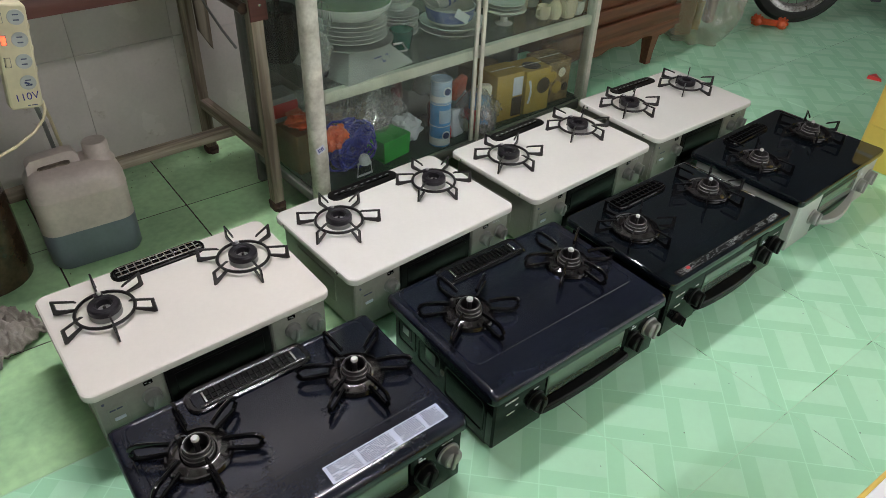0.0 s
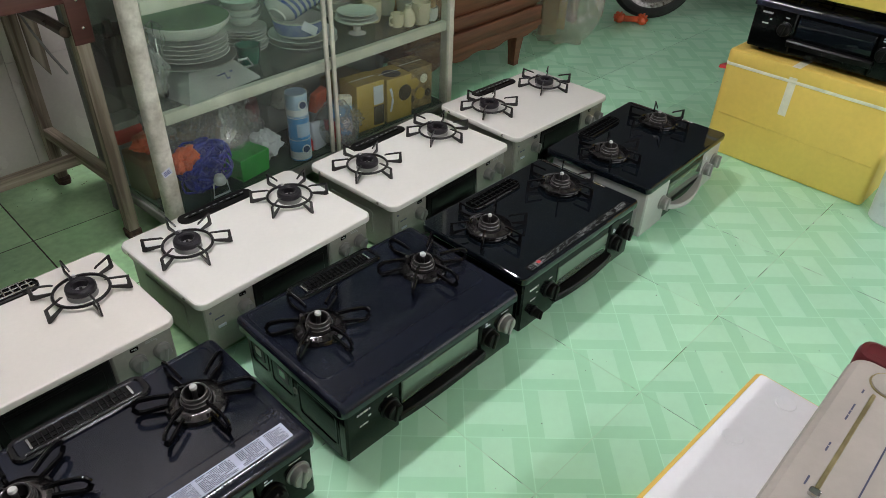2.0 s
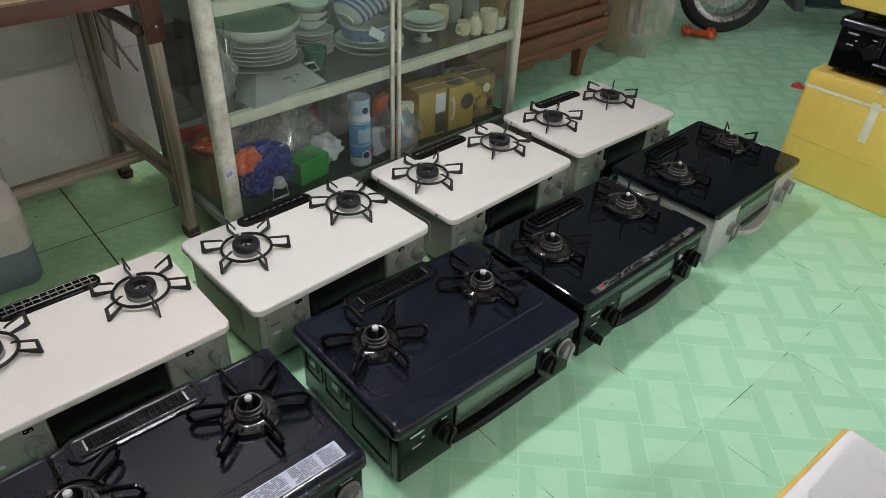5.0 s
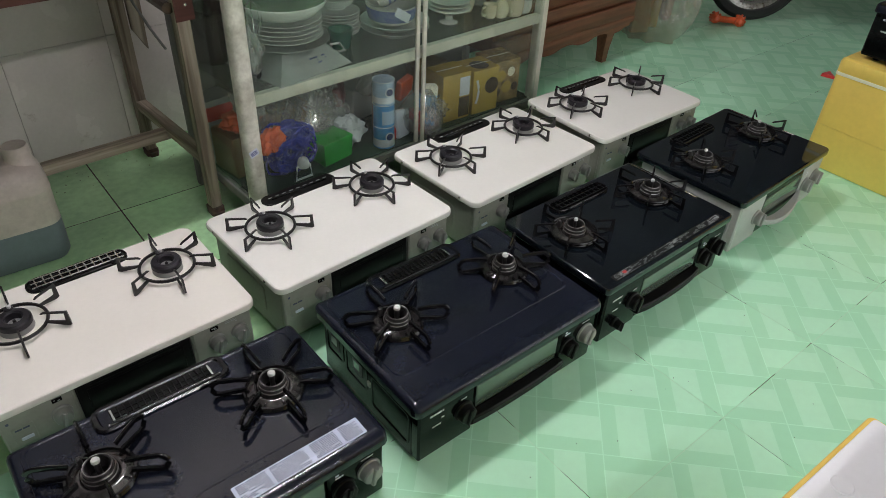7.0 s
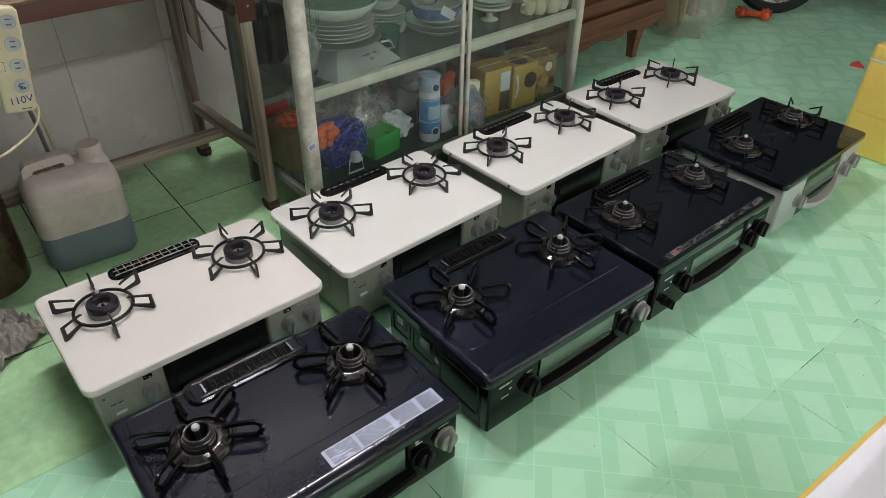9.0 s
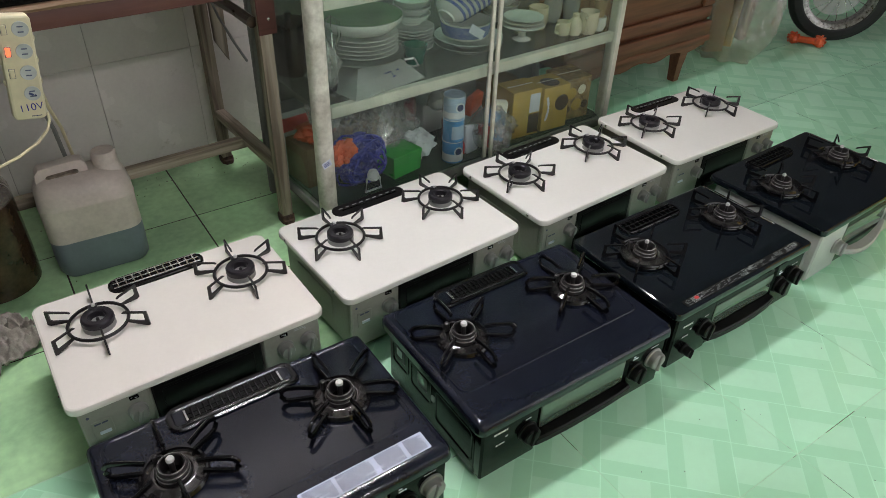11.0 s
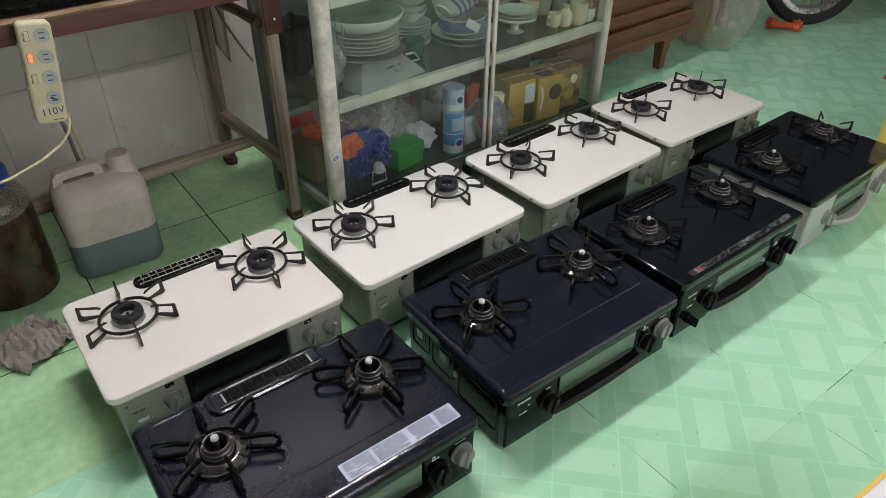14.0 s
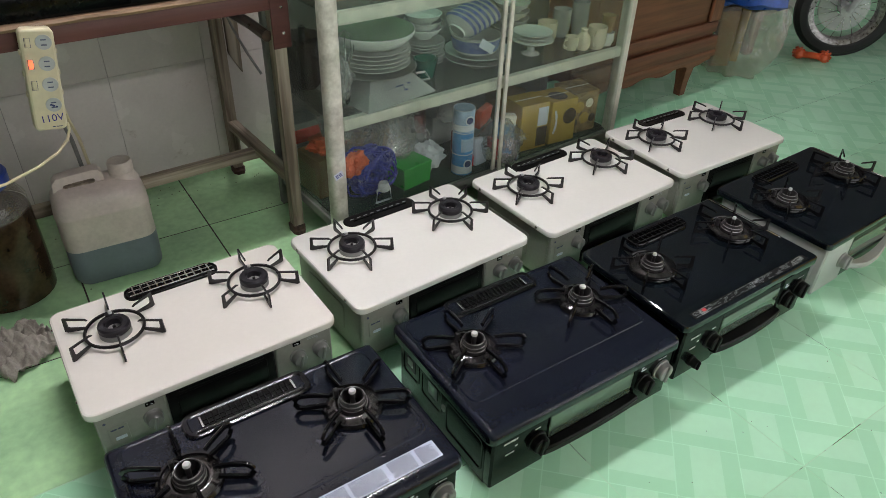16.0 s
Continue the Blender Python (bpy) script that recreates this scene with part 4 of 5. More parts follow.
lower = Geo().rings([jug_ring(z, w, d, r) for z, w, d, r in ((0.0, 0.215, 0.125, 0.034), (0.006, 0.240, 0.150, 0.042), (0.022, 0.256, 0.165, 0.046), (0.070, 0.259, 0.167, 0.046), (0.128, 0.257, 0.166, 0.046))])
part("lower_body", wobble(lower, 0.0015, 14, 1), M["jug_wet"], jug, "lower body dark with grey liquid")
upper = Geo().rings([jug_ring(z, w, d, r, dx) for z, w, d, r, dx in ((0.1282, 0.257, 0.166, 0.046, 0), (0.175, 0.256, 0.165, 0.046, 0), (0.232, 0.2585, 0.1665, 0.046, 0), (0.236, 0.2610, 0.1690, 0.047, 0), (0.240, 0.2585, 0.1665, 0.046, 0), (0.268, 0.255, 0.163, 0.048, 0), (0.288, 0.243, 0.148, 0.052, 0), (0.302, 0.220, 0.122, 0.052, -0.002), (0.311, 0.185, 0.085, 0.040, -0.004), (0.314, 0.140, 0.050, 0.024, -0.006))])
part("upper_body", wobble(upper, 0.002, 12, 3), M["jug"], jug)
grip = [(-0.112, 0.296), (-0.108, 0.330), (-0.096, 0.343), (-0.060, 0.347), (0.000, 0.351), (0.018, 0.347), (0.026, 0.334), (0.028, 0.298)]
gap_ = [(-0.086, 0.300), (-0.084, 0.316), (-0.080, 0.321), (-0.060, 0.323), (-0.008, 0.326), (0.000, 0.324), (0.003, 0.318), (0.004, 0.300)]
g = Geo().rings([[(x, y, z) for x, z in line] for y, line in ((-0.020, grip), (-0.014, [(x * 0.995, z + 0.002) for x, z in grip]), (0.014, [(x * 0.995, z + 0.002) for x, z in grip]), (0.020, grip), (0.020, gap_), (-0.020, gap_), (-0.020, grip))], closed=False, cap0=False, cap1=False)
part("grip", g, M["jug"], jug, "moulded carrying grip")
# brown block that makes the hollow under the grip darker
part("grip_hollow", Geo().rr(0.086, 0.052, 0.010, 0.298, 0.3155, 0.002, 0, 4, m=pose(-0.041, 0, 0)), M["leg_wood"], jug, "dark brown block in the hollow under the grip")
part("neck", Geo().lathe([(0.044, 0.296), (0.036, 0.312), (0.031, 0.330)], 24, pose(0.078, 0, 0)), M["jug"], jug)
part("cap", Geo().lathe([(0.0345, 0.324), (0.0350, 0.328), (0.0345, 0.352), (0.0310, 0.357), (0.026, 0.3565), (0.001, 0.3560)], 24, pose(0.078, 0, 0)), M["jug"], jug, "screw cap of the same plastic")

jar = thing("storage_jar", pose(0.045, 2.02, 0), "large clear jar of dark brown pickle with a blue lid", "jar")
part("pickle", Geo().lathe([(0.100, 0.002), (0.118, 0.012), (0.121, 0.10), (0.120, 0.27), (0.116, 0.285)], 32), M["jar_glass"], jar, "dark brown contents")
part("shoulder", Geo().lathe([(0.1205, 0.284), (0.118, 0.315), (0.098, 0.348), (0.084, 0.360), (0.084, 0.368)], 32, cap0=False, cap1=False), M["jar_clear"], jar)
part("lid", Geo().lathe([(0.091, 0.362), (0.093, 0.366), (0.093, 0.392), (0.088, 0.398), (0.001, 0.399)], 32), M["blue_lid"], jar, "blue screw lid")


def cloth(name, w, d, m, material, seed, label, h=0.05):
    n = 44
    g = Geo()
    for j in range(n):
        for i in range(n):
            x, y = (i / (n - 1) - 0.5), (j / (n - 1) - 0.5)
            e = 0.10 * noise.noise((x * 3 + seed, y * 3, 0)) 
            z = h * max(0.04, 0.55 + 0.8 * noise.noise((x * 6 + seed, y * 7, 2.0)) + 0.5 * noise.noise((x * 13, y * 12 + seed, 5.0)) + 0.2 * abs(noise.noise((x * 30, y * 26 + seed, 9.0)))) * max(0, 1 - 1.2 * (x * x + y * y))
            g.v.append((w * (x + e), d * (y + e * 0.8 + 0.06 * noise.noise((y * 9, x * 9, seed))), z))
    for j in range(n - 1):
        for i in range(n - 1):
            a = j * n + i
            g.f.append((a, a + 1, a + n + 1, a + n))
    ob = new(name, g.mesh(name, material, 180))
    ob.matrix_basis = m
    tagged(ob, label, "cloth")
    s = ob.modifiers.new("thickness", "SOLIDIFY")
    s.thickness = 0.003
    return ob


cloth("rag", 0.17, 0.17, pose(0.012, 1.73, 0.003, 0, 0, 25), M["rag"], 3.0, "crumpled dirty grey-brown rag on the floor")
solid("red_scrap", Geo().box(0, 0, 0.012, 0.05, 0.03, 0.024, 0.006), M["red"], pose(-0.105, 1.80, 0, 0, 0, 20), "small red plastic piece on the floor", "scrap")

# ---- glass cabinet ----
CX0, CX1, CY0, CY1, CT = 0.930, 2.240, 1.630, 2.060, 1.32
cab = thing("display_cabinet", Matrix(), "pale aluminium display cabinet with glass panes, full of crockery", "cabinet")
part("post", Geo().rr(0.054, 0.05, 0.020, 0, CT, 0.002, 0.002, 6, m=pose(CX0 + 0.027, CY0 + 0.02, 0)), M["alu_post"], cab, "scuffed off-white corner post")
part("post", Geo().rr(0.042, 0.04, 0.008, 0, CT, 0.002, 0.002, 4, m=pose(CX1 - 0.018, CY0 + 0.02, 0)), M["alu"], cab)
# rear posts get dark grey as painted shade
for x in (CX0 + 0.016, CX1 - 0.016):
    part("post", Geo().rr(0.026, 0.026, 0.004, 0, CT, 0.002, 0.002, 4, m=pose(x, CY1 - 0.014, 0)), M["grey_pipe"], cab, "thin rear post greyed for the shade inside the cabinet")
for z, h in ((0.102, 0.040), (0.452, 0.036), (0.765, 0.036), (1.05, 0.034), (1.30, 0.04)):
    part("rail", Geo().box((CX0 + CX1) / 2 + 0.008, CY0 + 0.018, z, CX1 - CX0 - 0.092, 0.024, h, 0.003), M["alu"] if z > 0.2 else M["back_board"], cab)
for x in (CX0 + 0.02, CX1 - 0.02):
    part("side_rail", Geo().box(x, (CY0 + CY1) / 2 + 0.006, 0.102, 0.024, CY1 - CY0 - 0.072, 0.032, 0.003), M["back_board"], cab)
part("mullion", Geo().box(1.583, CY0 + 0.002, 0.71, 0.016, 0.010, 1.16, 0.002), M["alu"], cab)
part("mullion", Geo().box(1.602, CY0 - 0.010, 0.71, 0.015, 0.010, 1.16, 0.002), M["alu"], cab)
part("bottom_board", Geo().box((CX0 + CX1) / 2, (CY0 + CY1) / 2, 0.123, CX1 - CX0 - 0.05, CY1 - CY0 - 0.04, 0.008, 0.001), M["dark_board"], cab, "dark glass floor of the cabinet")
for z in (0.468, 0.781, 1.066):
    part("glass_shelf", Geo().box((CX0 + CX1) / 2, (CY0 + CY1) / 2 + 0.01, z, CX1 - CX0 - 0.05, CY1 - CY0 - 0.05, 0.006, 0.001), M["shelf_glass"], cab, "green glass shelf")
part("back_board", Geo().box((CX0 + CX1) / 2, CY1 - 0.004, 0.70, CX1 - CX0 - 0.06, 0.006, 1.20, 0.001), M["back_board"], cab)
part("top_glass", Geo().box((CX0 + CX1) / 2, (CY0 + CY1) / 2, CT + 0.003, CX1 - CX0, CY1 - CY0, 0.006, 0.001), M["shelf_glass"], cab, "green glass top")
for x0, x1, y in ((CX0 + 0.05, 1.590, CY0 + 0.003), (1.596, CX1 - 0.04, CY0 - 0.009)):
    for z0, z1 in ((0.125, 1.285),):
        p = part("pane", Geo().box((x0 + x1) / 2, y, (z0 + z1) / 2, x1 - x0, 0.003, z1 - z0, 0.0005), M["pane"], cab, "clear sliding glass pane")
        p.visible_shadow = False
for x in (CX0 + 0.012, CX1 - 0.012):
    p = part("side_pane", Geo().box(x, (CY0 + CY1) / 2, 0.70, 0.003, CY1 - CY0 - 0.08, 1.15, 0.0005), M["pane"], cab)
    p.visible_shadow = False
tag_ = part("price_tag", Geo().rr(0.030, 0.022, 0.001, 0, 0.0006, 0.0001, 0, 2, m=pose(CX0 + 0.020, CY0 - 0.0055, 0.302, 90, -20, 0)), M["sticker"], cab, "small white paper tag")
bars(3, 0.022, 0.014, shader("pen_ink", (0.05, 0.06, 0.30), 0.5), tag_, pose(CX0 + 0.020, CY0 - 0.0068, 0.302, 0, -20, 0), gap=0.2, seed=61)

SH1 = 0.4712


def crumple(w, d, h, seed, k=30):
    """A loose heap of thin film: a ball of many sharp folds."""
    rows = []
    for j in range(k // 2 + 1):
        e = math.pi * (j / (k // 2) - 0.5)
        row = []
        for i in range(k):
            a = 2 * math.pi * i / k
            p = Vector((math.cos(e) * math.cos(a), math.cos(e) * math.sin(a), math.sin(e)))
            q = 0.72 + 0.30 * noise.noise(p * 1.8 + Vector((seed, 0, 0))) + 0.28 * abs(noise.noise(p * 4.5 + Vector((0, seed, 0)))) + 0.10 * noise.noise(p * 11 + Vector((0, 0, seed)))
            row.append((p.x * q * w / 2, p.y * q * d / 2, max(0.001, h * (0.5 + 0.5 * p.z * q))))
        rows.append(row)
    return Geo().rings(rows)


def plate(r, h=0.014, t=0.004):
    return [(0.001, 0.002), (r * 0.55, 0.0), (r * 0.58, 0.003), (r * 0.97, h - 0.002), (r, h), (r * 0.985, h + 0.0015), (r * 0.60, 0.003 + t), (0.001, 0.003 + t)]


def plates(x, y, z, r, count, step, mats, label, group, h=0.016):
    for i in range(count):
        mat_ = mats[i % len(mats)]
        solid("plate", Geo().lathe(plate(r * random.uniform(0.985, 1.01), h), 36), M[mat_], pose(x + random.uniform(-0.003, 0.003), y + random.uniform(-0.003, 0.003), z + i * step), label, "plate", group)


def bowl_prof(r, h, t=0.004):
    return [(0.001, 0.004), (r * 0.42, 0.004), (r * 0.44, 0.0), (r * 0.5, 0.0), (r * 0.52, 0.006), (r * 0.82, h * 0.45), (r, h), (r - t, h), (r * 0.80, h * 0.47), (r * 0.5, 0.012), (0.001, 0.010)]


# a square steel platter upside down, a dark plate and a stack of plates with a green bowl
tx, ty = 1.185, 1.790
tray = thing("square_platter", pose(tx, ty, SH1, 0, 0, 8), "upturned square silver platter on the cabinet shelf", "platter")
part("platter_body", Geo().rings([[(sx * s, sy * s, z) for sx, sy in ((-1, -1), (1, -1), (1, 1), (-1, 1))] for s, z in ((0.140, 0.0), (0.138, 0.004), (0.085, 0.062), (0.080, 0.066))]), M["steel"], tray)
part("platter_lug", Geo().sweep([(0.105, -0.1, 0.03), (0.128, -0.125, 0.04), (0.13, -0.10, 0.055), (0.10, -0.09, 0.055)], 0.004), M["steel"], tray)
bars(3, 0.060, 0.026, M["ink_blue"], tray, pose(0.030, -0.1135, 0.034, -46, 0, 0), gap=0.5, seed=71)
zz = SH1 + 0.067
solid("plate", Geo().lathe(plate(0.136, 0.014), 40), M["grey_pipe"], pose(tx, ty, zz), "dark grey plate under a stack of white plates", "plate", "stacked plates")
plates(tx, ty, zz + 0.012, 0.115, 5, 0.0125, ("china",), "white china dinner plate in a stack on the cabinet shelf", "stacked plates")
gb = thing("green_bowl", pose(tx, ty, zz + 0.078), "wide white bowl glazed green inside atop the plates", "bowl")
part("bowl_body", Geo().lathe([(0.001, 0.0), (0.05, 0.0), (0.10, 0.012), (0.128, 0.040), (0.132, 0.052), (0.129, 0.053)], 44, cap1=False), M["china"], gb)
part("glaze", Geo().lathe([(0.129, 0.053), (0.122, 0.044), (0.095, 0.022), (0.001, 0.014)], 44, cap0=False), M["china_green"], gb, "green glazed inside")
# stack of plates behind
plates(1.455, 1.90, SH1, 0.074, 7, 0.0115, ("china",), "small white china plate in a tall stack", "small stacked plates")
for i in range(3):
    solid("bowl", Geo().lathe(bowl_prof(0.066, 0.036), 32), M["china"], pose(1.452, 1.90, SH1 + 0.092 + i * 0.024), "white rice bowl stacked upon the small plates", "bowl", "stacked rice bowls")
# blue and white bowls
plates(1.625, 1.80, SH1, 0.120, 2, 0.022, ("china",), "broad white plate beneath a blue bowl", "broad plates", 0.028)
bb = thing("blue_bowl", pose(1.600, 1.79, SH1 + 0.044), "blue-patterned white bowl with a paper price tag", "bowl")
part("bowl_body", Geo().lathe([(0.001, 0.004), (0.045, 0.0), (0.072, 0.012), (0.086, 0.060), (0.088, 0.066), (0.084, 0.066), (0.070, 0.02), (0.001, 0.012)], 40), M["china"], bb)
part("blue_band", Geo().lathe([(0.0775, 0.020), (0.0800, 0.024), (0.0870, 0.058), (0.0862, 0.061)], 40, cap0=False, cap1=False), M["china_blue"], bb, "painted blue band")
part("paper_tag", Geo().rr(0.058, 0.030, 0.001, 0, 0.0006, 0.0001, 0, 2, m=pose(-0.022, -0.087, 0.050, 78, 32, -14)), M["sticker"], bb)
for i in range(6):
    ob = thing("small_bowl", pose(1.515 + i * 0.0215, 1.792 + 0.001 * i, SH1 + 0.130 + 0.006 * i, -12, 52, 0), "blue and white small bowl leaning in a nested row", "bowl", "leaning small bowls")
    part("bowl_body", Geo().lathe(bowl_prof(0.060, 0.036), 30), M["china"], ob)
    part("blue_band", Geo().lathe([(0.0565, 0.0232), (0.0606, 0.0315)], 30, cap0=False, cap1=False), M["china_blue"], ob)
# right-hand section
ped = solid("footed_dish", Geo().lathe([(0.030, 0.0), (0.034, 0.004), (0.014, 0.012), (0.014, 0.030), (0.060, 0.046), (0.080, 0.058), (0.078, 0.061), (0.05, 0.050), (0.001, 0.044)], 32), M["china"], pose(1.845, 1.765, SH1), "white footed china dish on the shelf", "dish")
plates(1.845, 1.765, SH1 + 0.050, 0.074, 3, 0.011, ("china",), "small white saucer stacked on the footed dish", "saucers", 0.012)
for i in range(4):
    solid("bowl", Geo().lathe(bowl_prof(0.070, 0.036), 30), M["china"], pose(1.885, 1.93, SH1 + 0.02 + i * 0.030), "white bowl in a stack at the cabinet's back", "bowl", "back bowls")


def mug(m, r, h, material, label, handle=True, prof=None):
    ob = thing("mug", m, label, "mug", "cups and jars on the shelf")
    part("cup", Geo().lathe(prof or [(0.001, 0.003), (r * 0.72, 0.0), (r * 0.8, 0.004), (r, h * 0.4), (r * 0.98, h * 0.92), (r, h), (r * 0.92, h), (r * 0.90, h * 0.4), (r * 0.7, 0.01), (0.001, 0.008)], 26), M[material], ob)
    if handle:
        part("handle", Geo().sweep([(-r * 0.9, 0, h * 0.85), (-r * 1.5, 0, h * 0.8), (-r * 1.65, 0, h * 0.5), (-r * 1.4, 0, h * 0.25), (-r * 0.9, 0, h * 0.22)], 0.0045, 6), M[material], ob)
    return ob


mug(pose(2.105, 1.685, SH1, 0, 0, 30), 0.036, 0.082, "china_cream", "plain white china mug on the shelf")
mug(pose(1.985, 1.83, SH1, 0, 0, 40), 0.038, 0.080, "china_cream", "white mug at the back of the shelf")
mug(pose(2.165, 1.69, SH1), 0.030, 0.050, "china", "white lower half of a canister", False)
pj = mug(pose(2.165, 1.69, SH1 + 0.051), 0.026, 0.062, "brown_card", "small brown and white jar", False, [(0.020, 0.0), (0.018, 0.02), (0.024, 0.045), (0.027, 0.062), (0.022, 0.062), (0.001, 0.05)])
mug(pose(2.050, 1.70, SH1), 0.028, 0.078, "china_cream", "pale slender china jug", False, [(0.001, 0.0), (0.020, 0.0), (0.028, 0.02), (0.026, 0.045), (0.012, 0.066), (0.014, 0.078), (0.010, 0.078), (0.001, 0.06)])
mug(pose(2.010, 1.72, SH1), 0.026, 0.050, "china_cream", "small pale teapot on the shelf")
mug(pose(2.09, 1.86, SH1), 0.036, 0.105, "steel", "grey glass jar at the back of the shelf", False)
mug(pose(2.17, 1.84, SH1), 0.034, 0.125, "steel", "tall grey glass at the back of the shelf", False)
# a greenish reflection in the glass, built as a cup
solid("reflection_cup", Geo().lathe([(0.001, 0.0), (0.030, 0.0), (0.040, 0.05), (0.042, 0.06), (0.038, 0.06), (0.001, 0.02)], 26), shader("green_reflection_tone", (0.02, 0.10, 0.07), 0.12, vary=0.1), pose(1.395, 1.80, SH1), "dark green cup shape standing in for a green reflection", "cup")
pot = thing("black_pot", pose(1.02, 1.94, SH1), "black cooking pot in the cabinet corner", "pot")
part("pot_body", Geo().lathe([(0.001, 0), (0.05, 0.0), (0.060, 0.02), (0.060, 0.16), (0.055, 0.165), (0.001, 0.17)], 26), M["black_gloss"], pot)
part("lid_knob", Geo().lathe([(0.008, 0.168), (0.012, 0.19), (0.001, 0.194)], 14), M["chrome"], pot)
solid("brown_carton", Geo().box(0, 0, 0.06, 0.30, 0.20, 0.12, 0.004), M["brown_card"], pose(1.14, 1.82, 0.7842), "brown cardboard carton on the upper shelf", "carton")

# lower level
SH0 = 0.1272
for i in range(3):
    c = thing("milk_tin", pose(1.484, 1.690, SH0 + i * 0.083, 0, 0, -22), "blue and white milk tin stacked in the cabinet", "tin", "stacked milk tins")
    part("tin_body", Geo().lathe([(0.001, 0.001), (0.036, 0.0), (0.038, 0.002), (0.0375, 0.005), (0.0375, 0.077), (0.038, 0.080), (0.036, 0.0825), (0.035, 0.080), (0.001, 0.080)], 30), M[("milk_blue", "milk_blue", "milk_pale")[i]], c)
    part("rim", Geo().torus(0.0375, 0.0014, 0.0805, 30, 5), M["milk_white"], c)
    if i != 1:
        part("paper_band", Geo().lathe([(0.0379, 0.006), (0.0379, 0.028 if i else 0.036)], 30, cap0=False, cap1=False), M["milk_white"], c)
        for r_, z_, mm in ((0.0165, 0.0362, "milk_white"), (0.0125, 0.0372, "ink_blue")):
            part("round_mark", Geo().lathe([(r_, 0.0), (r_, 0.0018), (0.001, 0.002)], 22, pose(0.010, -z_, 0.046, 90, 0, 15)), M[mm], c)
    else:
        part("paper_label", Geo().rings([[(0.0380 * math.sin(radians(a)), -0.0380 * math.cos(radians(a)), z) for z in (0.010, 0.060)] for a in range(-25, 76, 10)], closed=False, cap0=False, cap1=False), M["milk_pale"], c)
solid("green_box", Geo().rings([[(sx * w / 2, sy * d / 2, z) for sx, sy in ((-1, -1), (1, -1), (1, 1), (-1, 1))] for w, d, z in ((0.120, 0.085, 0), (0.128, 0.092, 0.070), (0.130, 0.094, 0.074), (0.126, 0.09, 0.080), (0.090, 0.06, 0.084))]), M["green_box"], pose(1.285, 1.735, SH0, 0, 0, 8), "closed bright green plastic box in the cabinet", "box")
solid("plastic_bag", crumple(0.15, 0.13, 0.115, 5.5, 40), M["milk_white"], pose(1.388, 1.77, SH0), "white tied plastic bag in the cabinet", "bag")
rnd = random.Random(8)
g = Geo()
for i in range(46):
    cx, cz = rnd.uniform(-0.030, 0.030), rnd.uniform(0.050, 0.110)
    ra, rb, tilt, y0 = rnd.uniform(0.035, 0.082), rnd.uniform(0.020, 0.058), rnd.uniform(-0.5, 0.7), rnd.uniform(-0.055, 0.055)
    pts = []
    for k in range(22):
        a = 2 * math.pi * k / 22
        x, z = ra * math.cos(a), rb * math.sin(a)
        wv = noise.noise((i * 3.1, math.cos(a) * 1.6, math.sin(a) * 1.6))
        px, pz = cx + x * math.cos(tilt) - z * math.sin(tilt), cz + x * math.sin(tilt) + z * math.cos(tilt)
        pts.append((max(-0.10, min(0.10, px + 0.02 * wv)), y0 + 0.035 * wv + 0.012 * math.sin(a * 2 + i), max(0.006, min(0.195, pz))))
    g.sweep(pts, 0.0048, 5, True, 0.7)
tagged(solid("blue_string", g, M["blue_net"], pose(1.135, 1.755, SH0), "tangle of dark blue plastic string in the cabinet", "string"), kind="")
solid("bottle_clip", Geo().sweep([(-0.03, 0, 0.004), (-0.024, 0, 0.05), (0.0, 0, 0.06), (0.024, 0, 0.045), (0.03, 0, 0.004)], 0.004, 6, True).lathe([(0.001, 0.04), (0.018, 0.045), (0.020, 0.06), (0.014, 0.075), (0.001, 0.08)], 16), M["milk_white"], pose(1.135, 1.665, SH0), "small white plastic clip", "clip")
solid("orange_cloth", crumple(0.120, 0.075, 0.085, 4.3, 40), M["orange"], pose(1.062, 1.70, SH0 + 0.115, 0, -22, 20), "crumpled orange plastic lying on the blue string", "plastic")
# made-up carton for the dark area below the red plastic
solid("dark_carton", Geo().box(0, 0, 0.07, 0.10, 0.13, 0.14, 0.004), M["brown_card"], pose(1.010, 1.86, SH0, 0, 0, 4), "brown carton made up to fill the dark cabinet corner", "carton")
solid("red_cloth", crumple(0.12, 0.13, 0.065, 8.1, 40), M["orange"], pose(1.008, 1.83, SH0 + 0.146, 0, 0, 10), "orange-red folded plastic on a carton", "plastic")
